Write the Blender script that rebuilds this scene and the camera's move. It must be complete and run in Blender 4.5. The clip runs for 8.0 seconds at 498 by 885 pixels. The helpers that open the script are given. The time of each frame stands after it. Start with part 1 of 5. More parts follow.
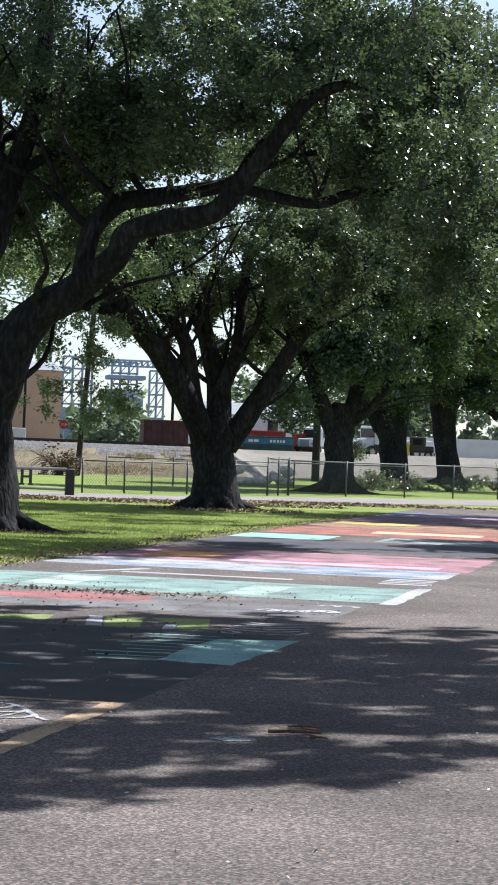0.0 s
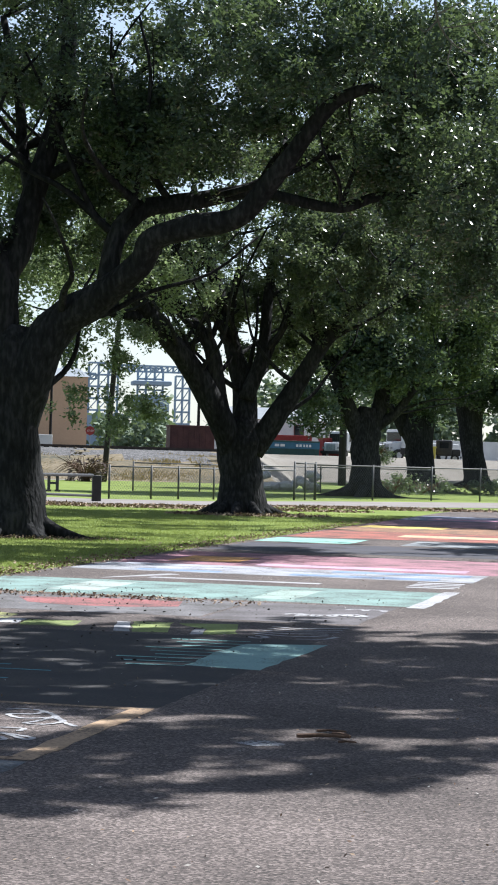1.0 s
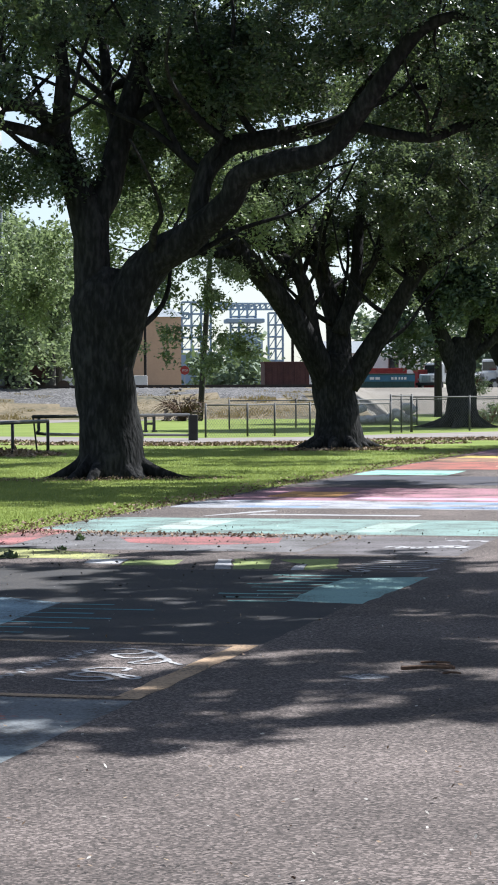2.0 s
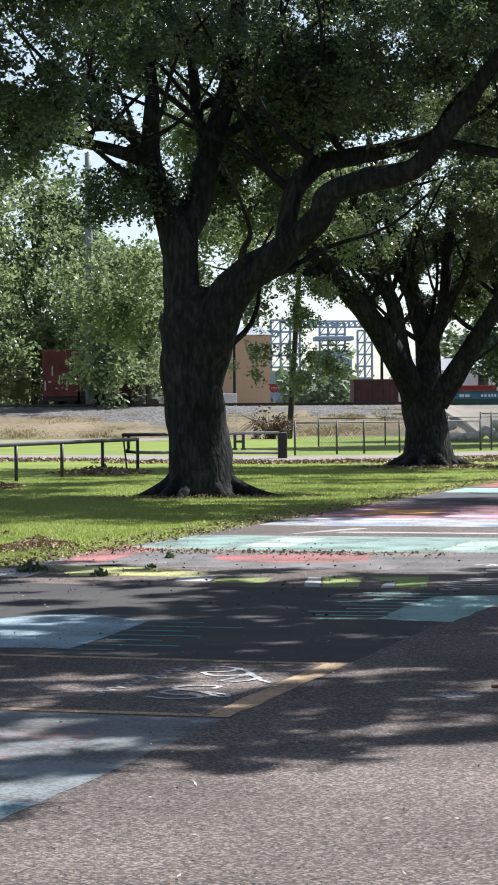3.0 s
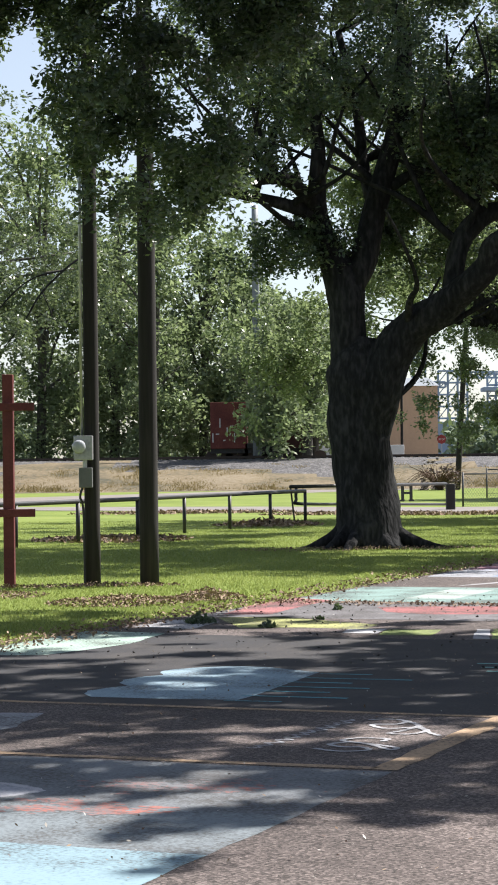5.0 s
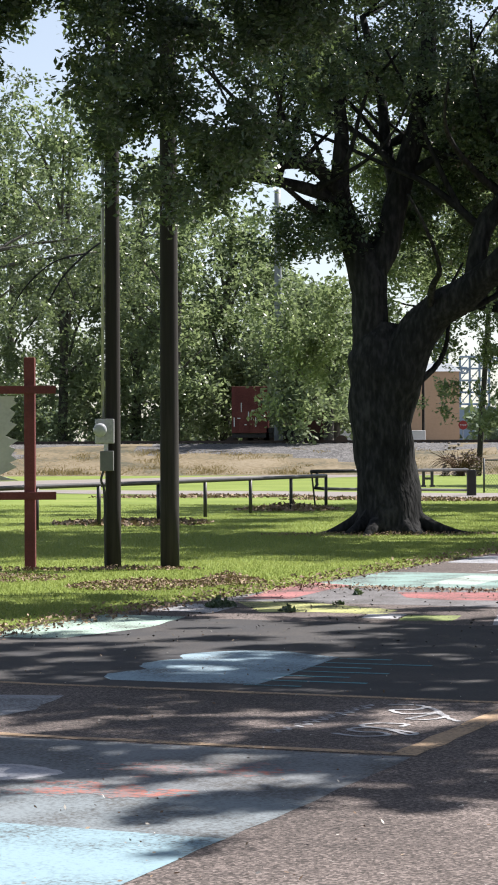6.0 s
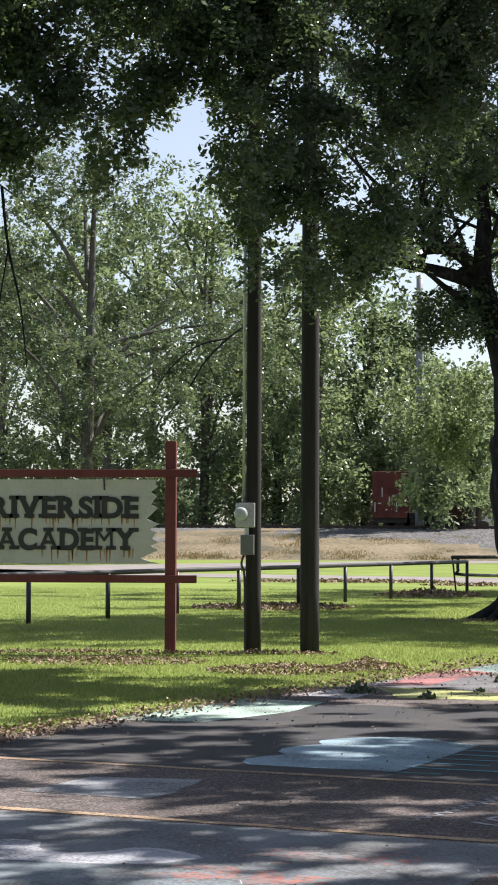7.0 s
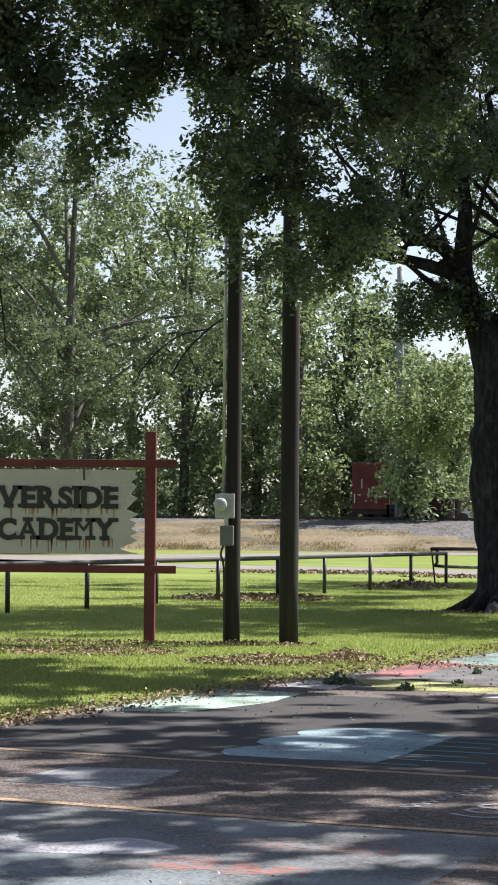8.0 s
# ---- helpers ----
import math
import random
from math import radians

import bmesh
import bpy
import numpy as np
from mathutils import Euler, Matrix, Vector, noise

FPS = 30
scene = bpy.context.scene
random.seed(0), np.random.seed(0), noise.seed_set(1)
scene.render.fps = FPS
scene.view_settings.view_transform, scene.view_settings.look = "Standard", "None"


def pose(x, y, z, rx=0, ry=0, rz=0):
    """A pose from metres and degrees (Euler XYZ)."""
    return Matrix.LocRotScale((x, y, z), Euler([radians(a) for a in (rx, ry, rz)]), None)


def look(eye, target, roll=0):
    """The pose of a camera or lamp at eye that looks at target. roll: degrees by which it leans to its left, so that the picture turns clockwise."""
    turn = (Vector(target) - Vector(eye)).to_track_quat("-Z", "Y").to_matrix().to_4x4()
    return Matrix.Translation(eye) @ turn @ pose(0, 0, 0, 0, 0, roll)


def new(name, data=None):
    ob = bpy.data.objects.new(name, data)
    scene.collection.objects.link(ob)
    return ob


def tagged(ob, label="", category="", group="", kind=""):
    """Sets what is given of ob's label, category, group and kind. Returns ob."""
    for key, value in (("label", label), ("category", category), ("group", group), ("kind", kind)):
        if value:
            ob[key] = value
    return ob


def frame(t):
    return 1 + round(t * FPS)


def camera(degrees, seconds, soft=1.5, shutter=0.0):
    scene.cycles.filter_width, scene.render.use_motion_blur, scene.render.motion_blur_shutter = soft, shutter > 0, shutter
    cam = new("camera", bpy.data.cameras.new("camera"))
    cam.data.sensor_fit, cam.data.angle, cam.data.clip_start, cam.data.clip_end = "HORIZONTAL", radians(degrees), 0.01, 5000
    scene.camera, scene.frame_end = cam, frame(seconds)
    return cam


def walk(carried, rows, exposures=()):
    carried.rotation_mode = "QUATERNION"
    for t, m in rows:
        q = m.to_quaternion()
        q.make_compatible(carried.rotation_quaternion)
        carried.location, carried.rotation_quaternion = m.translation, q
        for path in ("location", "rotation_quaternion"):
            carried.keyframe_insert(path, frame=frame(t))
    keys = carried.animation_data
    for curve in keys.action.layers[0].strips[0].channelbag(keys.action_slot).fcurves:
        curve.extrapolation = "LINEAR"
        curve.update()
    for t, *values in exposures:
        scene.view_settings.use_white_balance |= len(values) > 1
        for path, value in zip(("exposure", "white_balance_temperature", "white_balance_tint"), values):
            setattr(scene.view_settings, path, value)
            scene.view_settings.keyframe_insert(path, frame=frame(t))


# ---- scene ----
EYE = 1.6
EXPOSURE, SKY, SUNE = 1.06, 0.072, 5.0
cam = camera(13.0, 8.0, soft=1.9)
# seconds, yaw to the left, pitch up, roll: a hand-held pan from one spot
ROWS = [
    (0, -9.693, 0.341, 2.100),
    (0.1, -9.245, 0.059, 2.104),
    (0.2, -9.087, -0.080, 2.108),
    (0.3, -8.810, -0.209, 2.112),
    (0.4, -8.649, -0.259, 2.116),
    (0.5, -8.487, -0.265, 2.120),
    (0.6, -8.278, -0.183, 2.021),
    (0.7, -9.117, 0.038, 1.921),
    (0.8, -9.479, 0.389, 1.822),
    (0.9, -9.203, 0.291, 1.723),
    (1, -9.001, 0.443, 1.624),
    (1.1, -9.079, 1.025, 1.343),
    (1.2, -8.872, 1.670, 1.062),
    (1.3, -8.121, 1.497, 0.782),
    (1.4, -7.608, 0.875, 0.501),
    (1.5, -7.319, 0.410, 0.221),
    (1.6, -7.256, -0.004, 0.101),
    (1.7, -7.057, -1.104, -0.019),
    (2.8, -5.249, -1.347, -0.069),
    (2.9, -4.893, -0.838, -0.249),
    (3, -4.170, -0.785, -0.428),
    (3.2, -2.911, -0.250, -0.231),
    (3.5, -1.553, 0.048, 0.065),
    (3.7, -0.938, 0.028, -0.136),
    (3.8, -0.649, 0.171, -0.236),
    (3.9, -0.272, 0.552, -0.337),
    (4, -0.250, 0.680, -0.437),
    (4.1, -0.309, 0.619, -0.450),
    (4.2, -0.413, 0.544, -0.462),
    (4.3, -0.339, 0.337, -0.475),
    (4.4, -0.221, 0.220, -0.487),
    (4.5, 0.000, 0.163, -0.500),
    (4.6, 0.096, 0.262, -0.610),
    (4.7, 0.247, 0.358, -0.719),
    (5.8, -0.008, 1.027, -0.445),
    (5.9, 0.303, 0.468, -0.351),
    (6, 0.761, 0.204, -0.257),
    (6.1, 1.050, 0.478, -0.221),
    (6.2, 1.436, 0.923, -0.185),
    (6.3, 1.792, 1.382, -0.149),
    (6.4, 2.400, 1.752, -0.114),
    (6.5, 2.914, 1.859, -0.078),
    (6.6, 3.412, 2.076, -0.020),
    (6.7, 3.713, 2.178, 0.038),
    (6.8, 4.058, 2.293, 0.096),
    (6.9, 4.284, 2.394, 0.154),
    (7, 4.449, 2.420, 0.212),
    (7.1, 4.415, 2.448, 0.289),
    (7.2, 4.438, 2.476, 0.366),
    (7.3, 4.401, 2.488, 0.443),
    (7.5, 4.305, 2.434, 0.596),
    (7.7, 4.234, 2.443, 0.552),
    (7.8, 4.099, 2.401, 0.530),
    (7.9, 4.037, 2.300, 0.508),
    (8, 3.922, 2.183, 0.486),
]


def aim(yaw, pitch, roll):
    return pose(0, 0, EYE, 0, 0, yaw) @ pose(0, 0, 0, 90 + pitch, 0, 0) @ pose(0, 0, 0, 0, 0, roll)


walk(cam, [(t, aim(yaw, pitch, roll)) for t, yaw, pitch, roll in ROWS], [(0.0, EXPOSURE, 5900, 10), (1.7, EXPOSURE, 5900, 10), (3.5, EXPOSURE + 0.04, 6250, 11), (6.5, EXPOSURE + 0.06, 6400, 13), (8.0, EXPOSURE + 0.06, 6400, 13)])

# ---- light ----
SUN_EL, SUN_AZ = 50.0, 58.0        # degrees up, degrees from straight ahead to the right
world = bpy.data.worlds.new("sky")
scene.world = world
world.use_nodes = True
wn = world.node_tree.nodes
sky = wn.new("ShaderNodeTexSky")
sky.sky_type, sky.sun_disc = "NISHITA", False
sky.sun_elevation, sky.sun_rotation = radians(SUN_EL), radians(SUN_AZ)
sky.dust_density, sky.air_density, sky.ozone_density = 0.6, 1.0, 1.5
haze = wn.new("ShaderNodeHueSaturation")
haze.inputs["Saturation"].default_value = 0.64
world.node_tree.links.new(sky.outputs[0], haze.inputs["Color"])
world.node_tree.links.new(haze.outputs[0], wn["Background"].inputs[0])
wn["Background"].inputs[1].default_value = SKY
sun = new("sun", bpy.data.lights.new("sun", "SUN"))
sun.data.energy, sun.data.angle, sun.data.color = SUNE, radians(0.53), (1.0, 0.95, 0.87)
far = (300 * math.sin(radians(SUN_AZ)) * math.cos(radians(SUN_EL)), 300 * math.cos(radians(SUN_AZ)) * math.cos(radians(SUN_EL)), 300 * math.sin(radians(SUN_EL)))
sun.matrix_world = look(far, (0, 0, 0))


# ---- materials ----
def material(name, colours, rough=0.8, scale=3.0, fine=40.0, bump=0.3, metal=0.0, island=0.0, fine_mix=0.4, stretch=(1, 1, 1), spec=0.5, depth=0.02, through_light=0.0, span=0.18, tint=0.6, cells=False):
    """Two scales of noise between the colours, grain in the bump."""
    m = bpy.data.materials.new(name)
    m.use_nodes = True
    nodes, links = m.node_tree.nodes, m.node_tree.links
    b = nodes["Principled BSDF"]
    co = nodes.new("ShaderNodeTexCoord")
    mp = nodes.new("ShaderNodeMapping")
    mp.inputs["Scale"].default_value = stretch
    links.new(co.outputs["Object"], mp.inputs[0])
    big, small = nodes.new("ShaderNodeTexNoise"), nodes.new("ShaderNodeTexNoise")
    for n, s, d in ((big, scale, 4.0), (small, fine, 2.0)):
        n.inputs["Scale"].default_value, n.inputs["Detail"].default_value = s, d
        links.new(mp.outputs[0], n.inputs["Vector"])
    grain = small.outputs[0]
    if cells:
        stones, apart = nodes.new("ShaderNodeTexVoronoi"), nodes.new("ShaderNodeSeparateColor")
        stones.inputs["Scale"].default_value = fine
        links.new(mp.outputs[0], stones.inputs["Vector"])
        links.new(stones.outputs["Color"], apart.inputs[0])
        grain = apart.outputs[0]
    mix = nodes.new("ShaderNodeMix")
    mix.inputs[0].default_value = fine_mix
    links.new(big.outputs[0], mix.inputs[2]), links.new(grain, mix.inputs[3])
    value = mix.outputs[0]
    if island:
        geo, add = nodes.new("ShaderNodeNewGeometry"), nodes.new("ShaderNodeMix")
        add.inputs[0].default_value = island
        links.new(value, add.inputs[2]), links.new(geo.outputs["Random Per Island"], add.inputs[3])
        value = add.outputs[0]
    ramp = nodes.new("ShaderNodeValToRGB")
    els = ramp.color_ramp.elements
    while len(els) < len(colours):
        els.new(0.5)
    for i, (e, c) in enumerate(zip(els, colours)):
        lo, hi = (0.5 - span, 0.5 + span) if not island else (0.15, 0.85)
        e.position, e.color = lo + (hi - lo) * i / max(1, len(colours) - 1), (*c, 1)
    links.new(value, ramp.inputs[0])
    links.new(ramp.outputs[0], b.inputs["Base Color"])
    b.inputs["Roughness"].default_value, b.inputs["Metallic"].default_value = rough, metal
    b.inputs["Specular IOR Level"].default_value = spec
    if bump:
        bp = nodes.new("ShaderNodeBump")
        bp.inputs["Strength"].default_value, bp.inputs["Distance"].default_value = bump, depth
        links.new(mix.outputs[0], bp.inputs["Height"])
        links.new(bp.outputs[0], b.inputs["Normal"])
    if through_light:
        tr, ms = nodes.new("ShaderNodeBsdfTranslucent"), nodes.new("ShaderNodeMixShader")
        bright = nodes.new("ShaderNodeMix")
        bright.data_type = "RGBA"
        bright.inputs[0].default_value = tint
        bright.inputs[7].default_value = (0.20, 0.27, 0.05, 1)
        links.new(ramp.outputs[0], bright.inputs[6])
        links.new(bright.outputs[2], tr.inputs[0])
        ms.inputs[0].default_value = through_light
        links.new(b.outputs[0], ms.inputs[1]), links.new(tr.outputs[0], ms.inputs[2])
        links.new(ms.outputs[0], nodes["Material Output"].inputs[0])
    return m


M_ASPHALT = material("asphalt", [(0.03969, 0.03608, 0.03518), (0.08119, 0.07036, 0.06676), (0.1326, 0.1118, 0.1055), (0.2616, 0.221, 0.2075)], 0.9, 0.6, 85.0, 0.6, fine_mix=0.5, depth=0.006, span=0.30, spec=0.12, cells=True)
M_GRASS = material("lawn", [(0.1037, 0.1398, 0.03608), (0.1624, 0.2119, 0.04962), (0.2211, 0.2571, 0.07668)], 0.9, 0.35, 14.0, 0.3, fine_mix=0.4, depth=0.03, spec=0.1)
M_BLADE = material("grass_blade", [(0.1852, 0.2232, 0.06175), (0.285, 0.3372, 0.095), (0.4085, 0.418, 0.1805)], 0.7, 0.3, 3.0, 0.0, island=0.45, spec=0.2, through_light=0.5, tint=0.3)
M_BARK = material("oak_bark", [(0.01, 0.01038, 0.011), (0.0225, 0.02287, 0.02375), (0.0525, 0.0525, 0.05375)], 0.95, 1.6, 13.0, 0.9, fine_mix=0.6, stretch=(1, 1, 0.35), depth=0.08, spec=0.1)
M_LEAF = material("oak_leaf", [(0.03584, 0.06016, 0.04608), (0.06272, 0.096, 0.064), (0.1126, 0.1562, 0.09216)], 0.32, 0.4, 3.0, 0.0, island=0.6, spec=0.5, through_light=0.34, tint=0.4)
# Paler leaf: the look of sunlit foliage is put into its colour.
M_LEAF_LIT = material("lit_leaf", [(0.1254, 0.1693, 0.09784), (0.2007, 0.2572, 0.138), (0.2948, 0.3512, 0.1944)], 0.35, 0.25, 2.0, 0.0, island=0.55, spec=0.4, through_light=0.52, tint=0.25)
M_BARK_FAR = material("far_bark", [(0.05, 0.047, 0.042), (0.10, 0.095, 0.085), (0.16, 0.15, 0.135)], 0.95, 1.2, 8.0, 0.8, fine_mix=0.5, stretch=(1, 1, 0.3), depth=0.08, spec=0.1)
M_LEAF_MID = material("grey_green_leaf", [(0.04925, 0.06998, 0.04795), (0.09072, 0.1218, 0.07517), (0.1555, 0.1918, 0.1166)], 0.33, 0.3, 2.5, 0.0, island=0.6, spec=0.5, through_light=0.42, tint=0.3)
M_POLE = material("creosoted_wood", [(0.008, 0.007, 0.0065), (0.017, 0.015, 0.0135), (0.034, 0.030, 0.027)], 0.95, 2.0, 30.0, 0.5, stretch=(1, 1, 0.06), depth=0.01)
M_RED = material("red_painted_wood", [(0.075, 0.012, 0.014), (0.12, 0.02, 0.022), (0.15, 0.035, 0.035)], 0.65, 3.0, 40.0, 0.25, stretch=(1, 1, 1))
M_BOARD = material("sign_paint", [(0.38, 0.37, 0.36), (0.46, 0.45, 0.44), (0.50, 0.49, 0.48)], 0.6, 2.0, 25.0, 0.1)
M_BLACK = material("black_paint", [(0.008, 0.008, 0.01), (0.018, 0.018, 0.02), (0.03, 0.03, 0.032)], 0.5, 4.0, 40.0, 0.1)
M_GALV = material("galvanised_steel", [(0.25, 0.26, 0.27), (0.36, 0.37, 0.38), (0.45, 0.46, 0.47)], 0.45, 4.0, 30.0, 0.1, metal=0.6)
M_PATH = material("worn_concrete", [(0.13, 0.112, 0.102), (0.19, 0.168, 0.157), (0.24, 0.22, 0.208)], 0.9, 0.6, 20.0, 0.2)
M_BALLAST = material("gravel_ballast", [(0.03, 0.029, 0.031), (0.075, 0.073, 0.074), (0.17, 0.163, 0.162)], 0.95, 1.0, 9.0, 0.8, fine_mix=0.6, depth=0.1, span=0.3, cells=True)
M_DRY = material("dry_grass", [(0.05, 0.048, 0.028), (0.10, 0.082, 0.046), (0.155, 0.12, 0.068), (0.19, 0.155, 0.10)], 0.95, 0.22, 3.0, 0.9, depth=0.2, span=0.14)


def paint(name, c, wear=0.5, bare=(0.085, 0.08, 0.078)):
    """Rolled chalky paint on asphalt; the stone shows through where it is worn."""
    mid = tuple(v * 0.8 for v in c)
    thin = tuple(0.5 * v + 0.5 * w for v, w in zip(mid, bare))
    m = material(name, [bare, thin, mid, c], 0.92, 1.6, 55.0, 0.4, fine_mix=0.5, depth=0.004, span=0.12, spec=0.1)
    ramp = next(n for n in m.node_tree.nodes if n.type == "VALTORGB")
    for e, p in zip(ramp.color_ramp.elements, (0.30, 0.40, 0.46, 0.56)):
        e.position = p + 0.17 * (wear - 0.3)
    return m


# ---- building blocks ----
def obj(name, bm, mat, parent=None, label="", smooth=False):
    me = bpy.data.meshes.new(name)
    bm.to_mesh(me)
    bm.free()
    me.materials.append(mat)
    if smooth:
        for p in me.polygons:
            p.use_smooth = True
    ob = new(name, me)
    if parent:
        ob.parent = parent
    if label:
        ob["label"] = label
    return ob


def part(name, bm, mat, parent, label="", smooth=False):
    return obj(name, bm, mat, parent, label, smooth)


def thing(name, at, label, category, group="", kind="", turn=0):
    ob = new(name)
    ob.matrix_world = pose(*at, 0, 0, turn)
    return tagged(ob, label, category, group, kind)


def box(bm, x0, x1, y0, y1, z0, z1, bevel=0.0):
    r = bmesh.ops.create_cube(bm, size=1.0)
    for v in r["verts"]:
        v.co = Vector(((x0 + x1) / 2 + v.co.x * (x1 - x0), (y0 + y1) / 2 + v.co.y * (y1 - y0), (z0 + z1) / 2 + v.co.z * (z1 - z0)))
    if bevel:
        es = list({e for v in r["verts"] for e in v.link_edges})
        bmesh.ops.bevel(bm, geom=es, offset=bevel, segments=2, affect="EDGES", profile=0.5)
    return bm


def boxed(x0, x1, y0, y1, z0, z1, bevel=0.0):
    return box(bmesh.new(), x0, x1, y0, y1, z0, z1, bevel)


def smoothed(pts, steps=5):
    """Points of a smooth curve through the given ones (xyz and radius)."""
    p = [np.array(q, float) for q in pts]
    p = [2 * p[0] - p[1]] + p + [2 * p[-1] - p[-2]]
    out = []
    for i in range(1, len(p) - 2):
        a, b, c, d = p[i - 1:i + 3]
        for k in range(steps):
            t = k / steps
            out.append(0.5 * (2 * b + (c - a) * t + (2 * a - 5 * b + 4 * c - d) * t * t + (3 * b - a - 3 * c + d) * t ** 3))
    out.append(p[-2])
    return out


def tube(bm, pts, sides=10, rough=0.0, steps=5, cap=True):
    """A tapered limb along points of x, y, z, radius."""
    path = smoothed(pts, steps) if steps > 1 else [np.array(q, float) for q in pts]
    rings = []
    side = None
    for i, q in enumerate(path):
        a, b = path[max(0, i - 1)][:3], path[min(len(path) - 1, i + 1)][:3]
        d = Vector(b - a).normalized()
        side = d.orthogonal().normalized() if side is None else (side - d * side.dot(d)).normalized()
        up = d.cross(side)
        ring = []
        for k in range(sides):
            w = 2 * math.pi * k / sides
            r = max(0.002, q[3])
            if rough:
                r *= 1 + rough * noise.noise(Vector((math.cos(w) * 1.3, math.sin(w) * 1.3, i * 0.35)) + Vector(path[0][:3]))
            ring.append(bm.verts.new(Vector(q[:3]) + (side * math.cos(w) + up * math.sin(w)) * r))
        rings.append(ring)
    for r0, r1 in zip(rings, rings[1:]):
        for k in range(sides):
            bm.faces.new((r0[k], r0[(k + 1) % sides], r1[(k + 1) % sides], r1[k]))
    if cap:
        bm.faces.new(rings[0][::-1]), bm.faces.new(rings[-1])
    return bm


def rod(bm, a, b, r, sides=8):
    return tube(bm, [(*a, r), (*b, r)], sides, 0, 1)


def quads_mesh(name, corners, mat):
    """One mesh out of an array n x k x 3 of separate faces."""
    n, k = corners.shape[:2]
    me = bpy.data.meshes.new(name)
    me.vertices.add(n * k), me.loops.add(n * k), me.polygons.add(n)
    me.vertices.foreach_set("co", corners.astype(np.float32).ravel())
    me.loops.foreach_set("vertex_index", np.arange(n * k, dtype=np.int32))
    me.polygons.foreach_set("loop_start", np.arange(0, n * k, k, dtype=np.int32))
    me.update(calc_edges=True)
    me.materials.append(mat)
    return me


RNG = np.random.default_rng(7)


def leaves(blobs, per, size, sigma, droop=0.6, voids=0.9, keep=0.0):
    """Leaf blades in twig-sized sprays. Blobs: centre, radii, number of sprays. Sprays gather on boughs, with open voids between them."""
    out = []
    for (cx, cy, cz, rx, ry, rz, n) in blobs:
        n = int(n)
        g = max(2, n // 9)
        u = RNG.normal(size=(g, 3))
        u /= np.linalg.norm(u, axis=1)[:, None]
        boughs = np.array([cx, cy, cz]) + u * RNG.random((g, 1)) ** 0.42 * [rx, ry, rz]
        c = boughs[RNG.integers(0, g, n)] + RNG.normal(size=(n, 3)) * [1, 1, 0.65] * sigma * 1.25
        if n > 24:
            c = c[np.array([noise.noise(Vector(p) / voids) > keep for p in c])]
        n = len(c)
        if not n:
            continue
        m = n * per
        way = RNG.normal(size=(n, 3)) * [1, 1, 0.5] - [0, 0, droop]
        way /= np.linalg.norm(way, axis=1)[:, None]
        k = np.repeat(np.arange(n), per)
        at = c[k] + way[k] * (RNG.random((m, 1)) - 0.3) * sigma * 2.6 + RNG.normal(size=(m, 3)) * sigma * 0.4
        a = RNG.normal(size=(m, 3)) * [1, 1, 0.6] + way[k] * 0.8
        a /= np.linalg.norm(a, axis=1)[:, None]
        b = np.cross(a, RNG.normal(size=(m, 3)) * 0.8 + [0, 0, 0.9])
        b /= np.linalg.norm(b, axis=1)[:, None]
        L = size * (0.6 + 0.8 * RNG.random((m, 1)))
        out.append(np.stack([at - a * L * 0.5, at + b * L * 0.26 + a * L * 0.05, at + a * L * 0.5, at - b * L * 0.26 + a * L * 0.05], 1))
    return np.concatenate(out)


def crown(parent, blobs, per, size, sigma, mat, droop=0.6, name="crown", voids=0.9, keep=0.0):
    ob = new(name, quads_mesh(name, leaves(blobs, per, size, sigma, droop, voids, keep), mat))
    ob.parent = parent
    ob.matrix_parent_inverse = parent.matrix_world.inverted()
    return ob


def oak(label, base, girth, limbs, blobs, per=46, size=0.125, sigma=0.27, mat=None, leaf=None, twigs=0, flare=1.0, voids=0.9, keep=0.0):
    """A spreading oak. Limbs are lines of x, y, z, radius in the world; the first is the trunk."""
    t = thing("oak_tree", base, label, "tree", "oak row")
    inv = t.matrix_world.inverted()
    bm = bmesh.new()
    for i, l in enumerate(limbs):
        tube(bm, l, 16 if i == 0 else 10, 0.22 if i == 0 else 0.15)
    # surface roots
    for k in range(9):
        w = k * 0.7 + random.random() * 0.4
        d = Vector((math.cos(w), math.sin(w), 0))
        b, n = Vector(base), girth * (1.5 + random.random() * 0.9) * flare
        tube(bm, [(*(b + d * girth * 0.2 + Vector((0, 0, 1.3))), girth * 0.3), (*(b + d * girth * 0.72 + Vector((0, 0, 0.36))), girth * 0.3),
                  (*(b + d * n * 0.85 + Vector((0, 0, 0.03))), girth * 0.13), (*(b + d * n * 1.25 + Vector((0.1, 0.2, -0.06))), girth * 0.08)], 8, 0.2, 4)
    # finer boughs that reach into the foliage
    rng = random.Random(int(base[0] * 10))
    ends = [l for l in limbs[1:]]
    for k in range(twigs):
        l = rng.choice(ends)
        i = rng.randrange(1, len(l))
        p = Vector(l[i][:3])
        r = min(l[i][3] * 0.5, 0.09)
        d = Vector((rng.uniform(-1, 1), rng.uniform(-1, 1), rng.uniform(0.1, 0.9))).normalized()
        pts = [(*p, r)]
        for j in range(4):
            d = (d + Vector((rng.uniform(-.5, .5), rng.uniform(-.5, .5), rng.uniform(-.15, .4)))).normalized()
            p = p + d * rng.uniform(0.6, 1.3)
            r *= 0.72
            pts.append((*p, r))
        tube(bm, pts, 6, 0.1, 3)
    tr = part("trunk", bm, mat or M_BARK, t, smooth=True)
    tr.matrix_parent_inverse = inv
    crown(t, blobs, per, size, sigma, leaf or M_LEAF, voids=voids, keep=keep)
    return t


